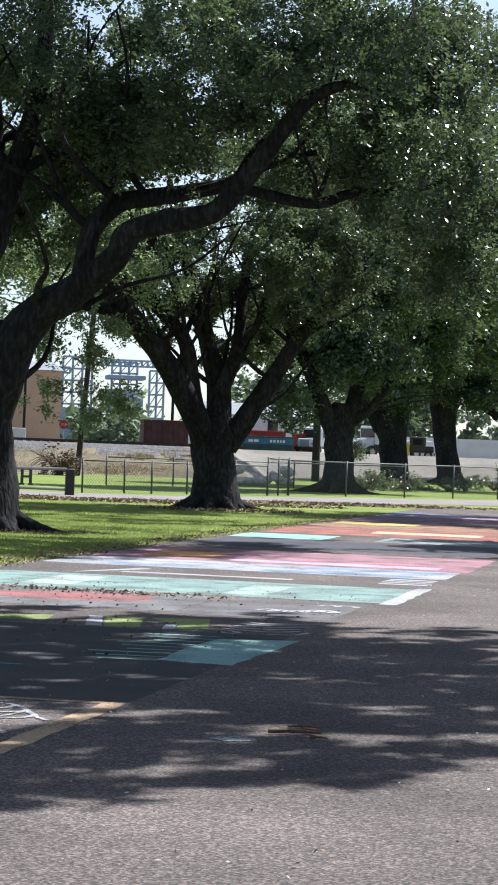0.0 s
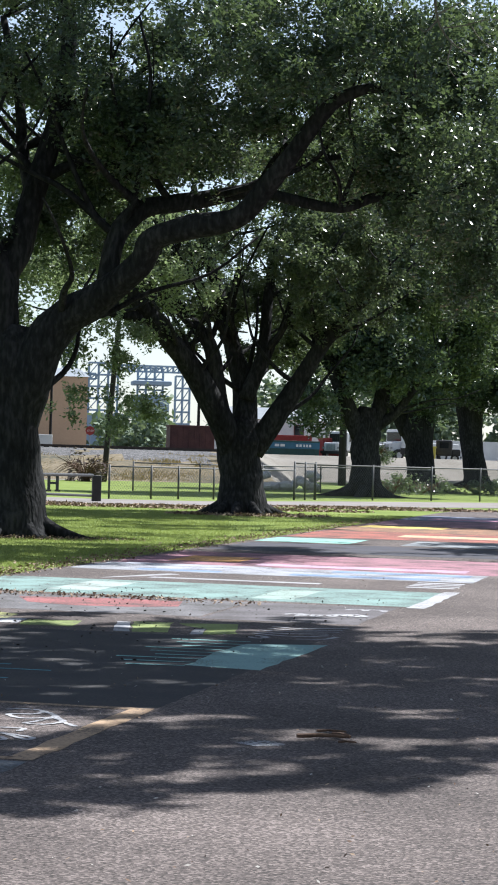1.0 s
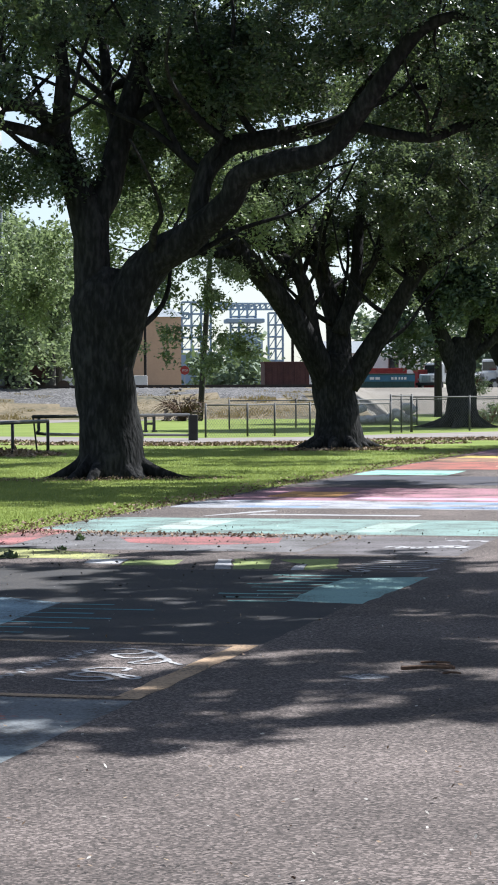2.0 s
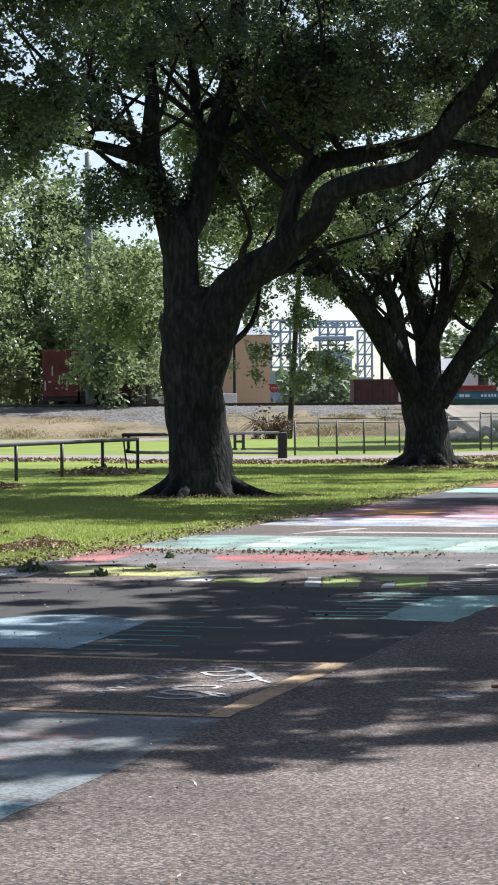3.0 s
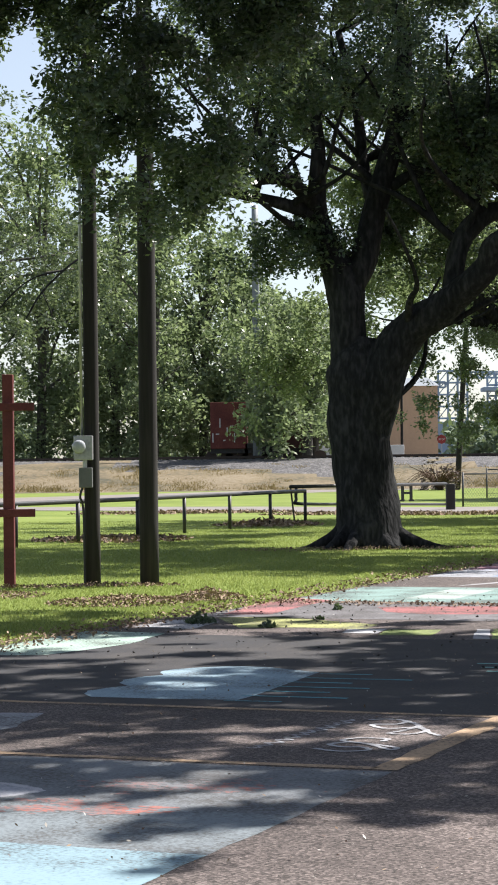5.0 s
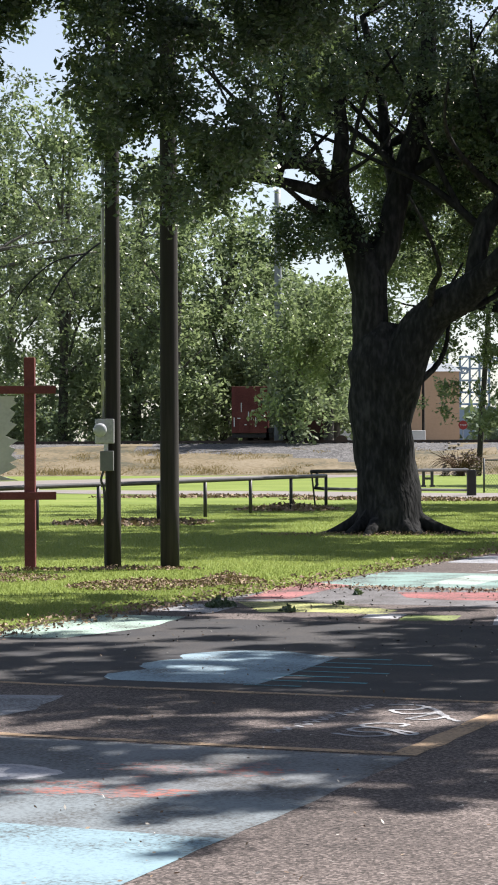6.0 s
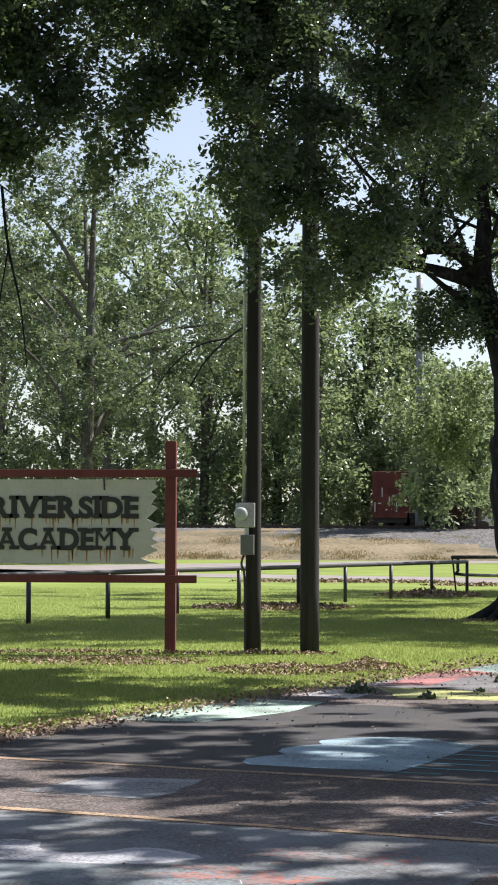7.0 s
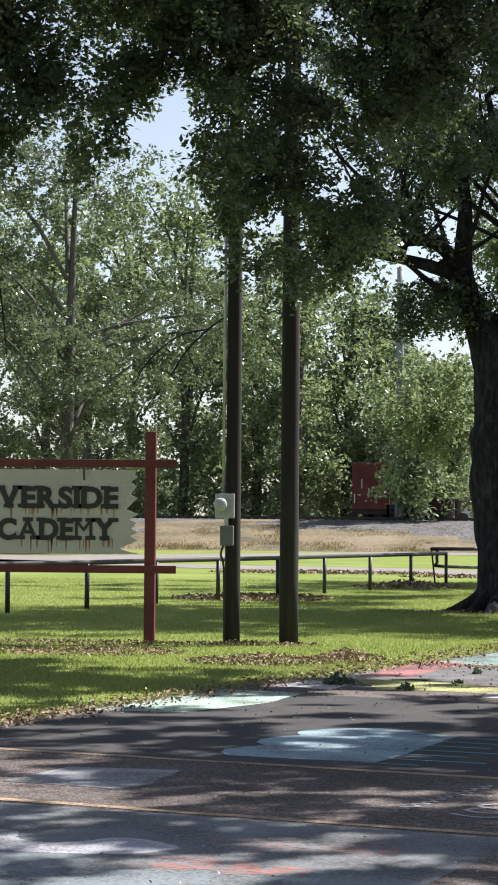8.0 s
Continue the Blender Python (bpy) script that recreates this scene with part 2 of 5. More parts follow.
# ---- ground ----
SX, SY = Vector((0.3617, 0.9323, 0)), Vector((-0.9323, 0.3617, 0))
CORNER = Vector((0.72, 11.39, 0))


def lot(s, d, z=0.0):
    """A place by the rows of stalls: s along the row, d from the aisle into the stall."""
    return CORNER + SX * s + SY * d + Vector((0, 0, z))


def sheet(name, pts, mat, label, category, kind="structure", cuts=0, parent=None):
    bm = bmesh.new()
    f = bm.faces.new([bm.verts.new(p) for p in pts])
    if f.normal.z < 0:
        f.normal_flip()
    bm.normal_update()
    if bm.faces[:][0].normal.z < 0:
        bmesh.ops.reverse_faces(bm, faces=bm.faces[:])
    ob = obj(name, bm, mat, parent)
    return tagged(ob, label, category, "", kind) if not parent else ob


ground = sheet("ground", [(-2500, -600, 0), (2500, -600, 0), (2500, 4000, 0), (-2500, 4000, 0)], M_GRASS, "wide mown lawn of bright green grass", "lawn")
sheet("parking_lot", [lot(-60, -60, .006), lot(74, -60, .006), lot(66, 5.62, .006), lot(11.5, 5.66, .006), lot(8.8, 5.85, .006), lot(-60, 5.9, .006)], M_ASPHALT, "worn grey asphalt parking lot with painted stalls", "pavement")


def strip(name, near, beyond, mat, label, category, z=0.012):
    """A way between its near and its far edge."""
    bm = bmesh.new()
    r0, r1 = [bm.verts.new((x, y, z)) for x, y in near], [bm.verts.new((x, y, z)) for x, y in beyond]
    for k in range(len(r0) - 1):
        bm.faces.new((r0[k], r0[k + 1], r1[k + 1], r1[k]))
    return tagged(obj(name, bm, mat), label, category, "", "structure")


strip("path", [(-40, 108), (-8, 82), (0.2, 75.5), (5.5, 70.5), (9.5, 70.6), (15.8, 76.6), (23.6, 81.3), (45, 96)], [(-40, 117), (-8.8, 89), (0.2, 84.8), (6.5, 79.4), (10.7, 79.7), (17.8, 86.6), (27.3, 93.8), (50, 110)], M_PATH, "pale worn path across the lawn", "path")
strip("road", [(-120, 70), (-14.3, 87.5), (-9.3, 95), (0.3, 120), (6, 132), (12, 138)], [(-125, 92), (-18.4, 110.4), (-11.8, 120), (0.3, 139.5), (4, 140), (12, 140)], M_PATH, "pale far road in front of the railway bank", "road")
M_DIRT = material("pale_dirt", [(0.102, 0.08925, 0.0697), (0.1615, 0.1462, 0.1232), (0.2125, 0.1955, 0.1742)], 0.95, 0.3, 6.0, 0.5, depth=0.06)


def bank():
    """The raised railway bed with the yard behind it, dry grass low on its slope and ballast above."""
    xs = np.linspace(-150, 150, 301)
    prof = [(139, 0), (141, 0.25), (143, 0.55), (145, 0.85), (147, 1.1), (149, 1.35), (151, 1.6), (153, 1.8), (155, 1.95), (157, 2.08), (161, 2.08), (163, 1.8), (240, 1.8), (900, 1.8)]
    def back(x, y):
        u = min(1, max(0, (x - 24) / 6))
        return y if y > 200 else y + u * (165 + (y - 139) * 0.75 - y)

    bm = bmesh.new()
    rows = []
    for j, (y, z) in enumerate(prof):
        wob = 0 < j < 9
        rows.append([bm.verts.new((x, back(x, y) + (1.3 * noise.noise(Vector((x * .12, y * .1, 1))) if wob else 0), z + (0.22 * noise.noise(Vector((x * .3, y * .4, 4))) if wob else 0))) for x in xs])
    for j, (a, b) in enumerate(zip(rows, rows[1:])):
        for i in range(len(xs) - 1):
            f = bm.faces.new((a[i], a[i + 1], b[i + 1], b[i]))
            n = noise.noise(Vector((xs[i] * 0.12, j * 0.25, 7)))
            n2 = noise.noise(Vector((xs[i] * 0.5, j * 0.8, 2)))
            f.material_index = 0 if (j < 5.2 + 7 * n + 3 * n2 and xs[i] < 24) else (1 if j < 11 and xs[i] < 22 + 4 * n else 2)
    ob = obj("embankment", bm, M_DRY, smooth=True)
    ob.data.materials.append(M_BALLAST), ob.data.materials.append(M_DIRT)
    return tagged(ob, "railway bank of grey ballast and dry straw-coloured grass", "embankment", "", "structure")


bank()
M_RUST = material("rusty_rail", [(0.035, 0.025, 0.02), (0.06, 0.04, 0.03)], 0.7, 2, 20, 0.2)
track = thing("railway_track", (0, 0, 0), "dark rusty railway rails along the bank", "railway")
for y in (158.2, 159.7):
    bm = box(bmesh.new(), -150, 24, y - 0.035, y + 0.035, 2.17, 2.30)
    box(bm, -150, 24, y - 0.07, y + 0.07, 2.13, 2.17)
    part("rail", bm, M_RUST, track)
SLEEPER = boxed(-0.12, 0.12, -1.25, 1.25, -0.1, 0.07)
first = part("sleeper", SLEEPER, M_POLE, track)
first.location = (-30, 158.95, 2.07)
for k in range(1, 90):
    o = first.copy()
    scene.collection.objects.link(o)
    o.location = (-30 + 0.62 * k, 158.95, 2.07)

# ---- oaks ----
OAK_ONE = [
    (12.2, 46.5, 10.3, 4, 4, 0.8, 340), (4.0, 44, 14.6, 8.5, 7, 1.5, 900), (3.0, 43, 12.6, 8, 6.5, 1.8, 700),
    (*(2.42, 42, 11.41), 7.5, 6.5, 1.9, 800), (*(-0.07, 40, 8.49), 2.2, 3, 1.5, 230), (*(-0.5, 40, 7.2), 0.7, 1.2, 0.4, 24),
    (*(3.61, 46, 9.55), 3.0, 2, 1.4, 260), (*(3.45, 44, 6.58), 1.2, 2, 1.2, 150), (*(2.51, 43.5, 6.18), 0.7, 1, 0.5, 45),
    (*(1.17, 44, 9.19), 1.3, 1.2, 1.0, 90), (*(4.71, 43, 8.03), 1.8, 3, 1.2, 230), (*(0.58, 42, 5.8), 1.0, 1.2, 0.5, 60),
    (*(6.34, 40, 9.1), 4.5, 4, 1.5, 420), (*(8.04, 38, 9.16), 3.2, 3, 1.6, 300), (*(9.55, 38, 7.54), 1.7, 3, 2.0, 420), (*(5.26, 41, 7.6), 1.6, 2, 0.9, 170),
    (*(4.07, 42, 7.66), 1.2, 2, 1.1, 110), (*(7.91, 40, 7.09), 1.5, 2, 0.7, 120), (*(10.9, 40, 5.88), 0.9, 2, 1.6, 230),
]
first_oak = oak("broad old live oak with a dark trunk on the lawn", (2.12, 41.9, 0), 0.62,
    [
        [(2.12, 41.9, -0.16, 0.8), (2.12, 41.9, 0.38, 0.66), (2.04, 41.9, 1.46, 0.57), (1.93, 41.9, 2.65, 0.6), (2.06, 41.9, 3.41, 0.68), (2.15, 41.9, 4.01, 0.46)],
        [(1.77, 41.9, 3.2, 0.36), (1.77, 41.8, 4.27, 0.36), (1.7, 41.8, 5.03, 0.36), (1.36, 41.8, 5.89, 0.24), (1.2, 41.8, 6.54, 0.2), (1.24, 41.6, 7.59, 0.14), (1.11, 41.5, 8.76, 0.09)],
        [(1.77, 41.8, 4.92, 0.3), (2.1, 41.9, 5.58, 0.26), (2.43, 42, 6.9, 0.22), (2.79, 42.3, 8.14, 0.2), (2.96, 42.5, 9.6, 0.16), (2.92, 43, 11.25, 0.1)],
        [(1.28, 41.7, 6.31, 0.15), (0.68, 41.3, 6.5, 0.13), (0.04, 40.8, 6.61, 0.1), (-0.69, 40.2, 6.65, 0.06)],
        [(1.24, 41.7, 6.37, 0.16), (0.89, 41.2, 6.79, 0.14), (0.46, 40.8, 6.97, 0.12), (-0.28, 40.2, 6.81, 0.08), (-0.89, 40, 6.94, 0.05)],
        [(2.01, 41.8, 1.46, 0.3), (2.2, 41.7, 2.54, 0.46), (2.44, 41.5, 3.4, 0.46), (2.86, 41.3, 4.07, 0.38), (3.51, 40.9, 4.52, 0.31), (4.21, 40.3, 5.12, 0.25), (4.47, 40, 5.62, 0.24), (5.14, 39.6, 5.83, 0.22), (5.91, 39.2, 6, 0.2), (6.44, 38.8, 6.65, 0.19), (6.86, 38.4, 7.28, 0.16), (7.37, 38, 7.96, 0.13), (7.99, 37.6, 8.19, 0.09), (8.67, 37, 7.94, 0.05)],
        [(3.64, 40.9, 4.59, 0.2), (3.86, 41, 5.71, 0.2), (4.34, 41, 6.25, 0.19), (4.88, 41, 6.38, 0.17), (5.62, 41, 6.53, 0.16), (6.5, 40.8, 6.77, 0.13), (7.14, 40.5, 7.22, 0.1), (7.9, 40, 7.3, 0.06)],
        [(6.4, 40.5, 6.69, 0.12), (6.97, 40, 6.46, 0.11), (7.86, 39.6, 6.29, 0.1), (8.5, 39.4, 6.5, 0.09), (9.52, 39, 6.56, 0.06), (10.47, 38.6, 6.96, 0.04)],
        [(2.59, 42, 6.9, 0.12), (3.08, 42, 7.17, 0.1), (3.84, 42, 7.21, 0.08), (4.19, 42, 6.96, 0.06)],
        [(2.27, 42.2, 6.7, 0.12), (2.13, 42.6, 7.52, 0.12), (2.04, 43, 8.69, 0.1), (1.72, 43.5, 10.23, 0.07)],
    ],
    [(*b[:6], b[6] * 1.5) for b in OAK_ONE], per=68, size=0.1, sigma=0.23, twigs=60, voids=1.1, keep=-0.1)
# lighter sprays on its far side, sunlight put into their leaf colour
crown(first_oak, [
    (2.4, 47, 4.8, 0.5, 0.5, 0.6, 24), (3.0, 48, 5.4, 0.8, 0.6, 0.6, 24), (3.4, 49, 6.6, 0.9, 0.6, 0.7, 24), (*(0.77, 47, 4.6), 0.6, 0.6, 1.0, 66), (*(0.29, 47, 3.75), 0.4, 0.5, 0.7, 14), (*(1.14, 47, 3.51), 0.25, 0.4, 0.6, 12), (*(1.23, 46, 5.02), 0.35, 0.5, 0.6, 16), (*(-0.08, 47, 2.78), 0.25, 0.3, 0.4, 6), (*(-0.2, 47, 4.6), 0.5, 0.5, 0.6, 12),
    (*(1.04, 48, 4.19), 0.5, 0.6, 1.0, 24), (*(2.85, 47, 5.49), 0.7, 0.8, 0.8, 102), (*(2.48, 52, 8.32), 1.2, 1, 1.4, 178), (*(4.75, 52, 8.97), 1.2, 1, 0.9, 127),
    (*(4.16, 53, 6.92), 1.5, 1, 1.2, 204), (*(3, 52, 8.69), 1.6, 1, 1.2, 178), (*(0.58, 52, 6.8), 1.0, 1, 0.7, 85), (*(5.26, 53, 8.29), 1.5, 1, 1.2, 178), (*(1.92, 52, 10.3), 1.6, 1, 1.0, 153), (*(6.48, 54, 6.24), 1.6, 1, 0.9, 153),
], 44, 0.11, 0.24, M_LEAF_LIT, 1.1, "sun_tinted_foliage")

second_oak = oak("spreading oak with a forked dark trunk beside the path", (9.72, 62.4, 0), 0.68,
    [
        [(9.8, 62.4, -0.19, 0.85), (9.7, 62.4, 0.54, 0.66), (9.63, 62.4, 1.51, 0.6), (9.64, 62.4, 2.17, 0.62), (9.75, 62.4, 2.74, 0.42)],
        [(9.41, 62.4, 1.67, 0.4), (9.04, 62, 2.63, 0.38), (8.26, 61.8, 3.89, 0.36), (7.6, 61.5, 4.65, 0.3), (6.65, 61, 5.69, 0.24), (5.78, 60.5, 6.41, 0.18), (4.86, 60, 6.94, 0.1)],
        [(9.72, 62.4, 2.17, 0.38), (9.79, 62.8, 3.49, 0.36), (9.48, 63, 4.63, 0.28), (9.06, 63.4, 6.29, 0.22), (8.63, 64, 7.98, 0.16), (8.33, 64.5, 9.69, 0.1)],
        [(9.98, 62.4, 1.85, 0.36), (10.58, 62.2, 2.77, 0.32), (11.2, 62, 3.82, 0.28), (11.72, 61.6, 4.81, 0.22), (12.46, 61, 5.81, 0.16), (13.39, 60.5, 6.63, 0.08)],
        [(9.02, 62.2, 2.71, 0.3), (8.78, 62, 3.91, 0.28), (8.58, 62, 4.88, 0.22), (7.55, 62.4, 6.15, 0.18), (7.19, 62.8, 7.46, 0.12)],
        [(9.76, 62.4, 3.32, 0.24), (10.24, 62.6, 4.65, 0.2), (10.42, 63, 6.33, 0.16), (10.7, 63.5, 7.87, 0.1), (11.16, 64, 9.12, 0.06)],
        [(6.92, 61.2, 5.48, 0.18), (5.74, 60.6, 5.55, 0.12), (4.75, 60, 5.62, 0.06)],
    ],
    [
        (9.2, 65.5, 6.4, 3.6, 1.6, 1.5, 420), (11.6, 66, 5.2, 2.2, 1.4, 1.1, 170), (7.2, 65, 7.6, 2.2, 1.5, 1.6, 220), (*(9.36, 63, 7.76), 4.2, 4.5, 1.8, 430), (*(6.44, 62, 7.68), 2.2, 3.5, 1.3, 190), (*(12.04, 62, 7.16), 2.6, 4, 1.9, 430), (*(10.69, 63.5, 5.71), 1.8, 2, 0.9, 90),
        (*(9.73, 64, 11.05), 6.5, 6, 2.6, 520), (12.5, 54.5, 9.9, 4.8, 3.4, 0.9, 420), (10.5, 65, 17.5, 9, 8, 1.6, 500), (*(13.14, 63, 10.12), 3.5, 4, 2.4, 500), (*(5.82, 63, 9.7), 3, 4, 2.0, 300), (*(8.9, 64, 15.02), 9, 7, 2.6, 300),
    ], leaf=M_LEAF_MID, per=76, size=0.12, sigma=0.23, twigs=70, voids=1.2, keep=-0.1)

# sprays that hang from its outer boughs, a lit-through look put into the colour
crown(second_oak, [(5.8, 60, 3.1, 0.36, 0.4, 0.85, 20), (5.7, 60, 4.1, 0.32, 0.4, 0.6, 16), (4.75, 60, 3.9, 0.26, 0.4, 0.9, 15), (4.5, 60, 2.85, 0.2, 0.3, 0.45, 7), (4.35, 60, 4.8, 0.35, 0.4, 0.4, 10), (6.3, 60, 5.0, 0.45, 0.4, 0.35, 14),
                   (7.3, 63, 3.2, 0.55, 0.5, 0.4, 20), (7.7, 62, 5.4, 0.6, 0.6, 0.5, 16), (5.2, 60, 5.15, 0.6, 0.6, 0.3, 12)], 52, 0.115, 0.2, M_LEAF_LIT, 1.3, "hanging_foliage")

for label, base, limbs, blobs in (
    ("oak with a thick forked trunk behind the wire fence", (21.62, 100.9, 0),
     [[(21.63, 100.9, -0.32, 1.1), (21.59, 100.9, 0.61, 0.78), (21.53, 100.9, 2.21, 0.68), (21.54, 100.9, 3.41, 0.66), (21.62, 100.9, 4.21, 0.4)],
      [(21.24, 100.9, 2.86, 0.42), (20.41, 100.5, 4.55, 0.36), (19.58, 100, 6.09, 0.26), (18.38, 99.6, 7.6, 0.14)],
      [(21.78, 100.9, 3.02, 0.42), (22.33, 101, 4.91, 0.36), (22.31, 101.5, 6.8, 0.28), (22.07, 102, 8.97, 0.16)],
      [(21.9, 100.9, 3.24, 0.3), (22.9, 100.6, 3.99, 0.22), (23.67, 100, 5.21, 0.16)]],
     [(*(21.02, 101, 9.39), 3.4, 5, 3.2, 700), (*(18.68, 101, 6.62), 1.2, 2, 0.8, 60), (*(22.27, 100, 6.21), 2.2, 3, 0.9, 200), (*(18.56, 100, 4.73), 0.7, 1, 0.5, 18), (*(19.72, 103, 3.49), 0.6, 1, 0.4, 10), (*(22.46, 101, 14.54), 5, 5, 3.6, 700)]),
    ("oak whose trunk widens to the fork behind the wire fence", (29.47, 122.2, 0),
     [[(29.56, 122.2, -0.39, 1.3), (29.45, 122.2, 0.68, 0.85), (29.26, 122.2, 2.46, 0.8), (29.07, 122.2, 3.91, 0.95), (28.97, 122.2, 4.88, 0.6)],
      [(28.52, 122.2, 3.4, 0.5), (27.58, 122, 5.14, 0.4), (26.42, 121.5, 6.85, 0.25)],
      [(29.52, 122.2, 3.44, 0.55), (29.77, 122.2, 5.72, 0.5), (30.06, 122.5, 8.67, 0.35), (30.59, 123, 11.33, 0.2)]],
     [(*(29.73, 122, 9.92), 3.6, 6, 4.2, 800), (*(28.89, 122, 5.68), 2.0, 3, 0.8, 130), (*(30.81, 122, 16.79), 5, 6, 4.5, 700)]),
    ("dark oak at the end of the tree row", (43.47, 162.7, 0),
     [[(43.56, 162.7, -0.47, 1.6), (43.43, 162.7, 0.74, 0.95), (43.02, 162.7, 3.32, 0.85), (42.82, 162.7, 6.35, 1), (42.67, 162.7, 8.08, 0.6)],
      [(42.33, 162.7, 6.33, 0.6), (41.16, 162, 8.85, 0.4), (39.96, 162, 11.38, 0.25)],
      [(43.35, 162.7, 6.37, 0.6), (43.95, 163, 9.44, 0.4), (44.62, 163, 12.95, 0.25)],
      [(45.47, 162, 6.87, 0.3), (46.29, 160, 5.15, 0.3)]],
     [(*(43.02, 162, 12.82), 5.5, 8, 5.0, 900), (*(44.89, 160, 7.24), 1.7, 3, 1.6, 130), (*(41.86, 162, 8.02), 2.6, 4, 1.5, 150), (*(44.87, 162, 22.86), 6, 8, 5.5, 700), (*(45.21, 160, 9.58), 5, 6, 4, 300)]),
):
    oak(label, base, 0.95, limbs, [(*b[:6], b[6] * 1.4) for b in blobs] + [(base[0] + 4.5, base[1] + 3.5, 10.5, 5.5, 5.0, 2.2, 560)], per=64, size=0.24, sigma=0.45, twigs=20, voids=1.2, keep=-0.25)

near_oak = oak("near oak whose low leafy boughs hang over the lot", (-6.6, 20.4, 0), 0.7,
    [
        [(-6.6, 20.4, -0.1, 0.8), (-6.6, 20.4, 1.0, 0.6), (-6.5, 20.4, 2.6, 0.55), (-6.4, 20.6, 4.2, 0.5)],
        [(-6.4, 20.5, 3.4, 0.4), (-5.4, 21.5, 6.6, 0.3), (-3.4, 23.0, 8.4, 0.17), (-0.5, 24.5, 8.7, 0.1), (1.8, 25.5, 8.2, 0.04)],
        [(-6.4, 20.5, 3.4, 0.4), (-7.0, 22.5, 6.4, 0.3), (-6.5, 25.5, 8.4, 0.16), (-5.0, 28.0, 8.6, 0.06)],
        [(-6.4, 20.5, 3.6, 0.4), (-5.0, 18.5, 6.4, 0.3), (-2.0, 16.5, 8.2, 0.18), (2.0, 15.5, 9.0, 0.08)],
        [(-6.4, 20.5, 3.6, 0.35), (-8.5, 19.0, 6.4, 0.3), (-11, 17, 8.2, 0.15)],
        [(-6.4, 20.5, 4.0, 0.35), (-4.5, 20.5, 7.4, 0.3), (-1.0, 20.5, 9.0, 0.18), (3.0, 21.0, 9.6, 0.08)],
    ],
    [
        (*(-4.49, 24, 7.2), 0.9, 1.2, 0.5, 187), (*(-4.74, 24, 6.18), 0.55, 0.8, 0.5, 108), (*(-3.55, 25, 7.68), 0.9, 1.2, 0.4, 93), (*(-2.49, 25, 7.4), 0.8, 1, 0.45, 86), (*(-1.45, 25, 7.52), 0.9, 1, 0.5, 100),
        (*(-0.28, 26, 7.74), 1.0, 1, 0.6, 108), (*(0.79, 26, 7.59), 0.9, 1, 0.6, 93), (*(-4.31, 24, 7.97), 1.5, 1.5, 0.4, 108), (*(-1.58, 25, 8.25), 2.5, 1.5, 0.4, 158),
        (*(-3.98, 24, 6.49), 0.22, 0.3, 0.3, 31), (*(-3.59, 24, 5.98), 0.1, 0.2, 0.2, 8), (*(-3.22, 25, 6.69), 0.2, 0.3, 0.35, 28),
        (*(-2.11, 26, 5.78), 0.6, 0.8, 0.85, 63), (*(-1.46, 26.5, 5.51), 0.6, 0.7, 0.85, 54), (*(-0.85, 27, 5.3), 0.5, 0.8, 0.7, 63), (*(-0.37, 27.5, 5.08), 0.25, 0.3, 0.5, 25), (*(-1, 27, 6.64), 0.8, 1, 0.7, 100), (*(-0.02, 27, 7.19), 0.8, 1, 0.6, 158), (*(-1.98, 26, 6.67), 0.7, 0.8, 0.6, 57),
        (*(-1.85, 25, 6.09), 0.6, 0.8, 0.7, 51), (*(-1.36, 25.5, 4.6), 0.35, 0.4, 0.4, 28), (*(-0.72, 26, 5.54), 0.45, 0.6, 0.5, 43),
        (-2.9, 25, 6.9, 0.5, 0.6, 0.4, 24), (-3.4, 25, 6.4, 0.3, 0.4, 0.4, 12), (0.6, 26.5, 8.3, 1.6, 1.2, 0.7, 280), (2.2, 27, 8.7, 1.5, 1.2, 0.5, 170), (-1.0, 24.5, 9.2, 5.0, 3.5, 1.0, 260), (-4, 19, 9.8, 6.0, 4.5, 1.2, 273), (-6, 21, 12, 7, 6, 2.0, 374), (-9, 20, 9.5, 6, 6, 2.0, 252),
    ], per=72, size=0.085, sigma=0.17, twigs=40, voids=0.6, keep=-0.14)


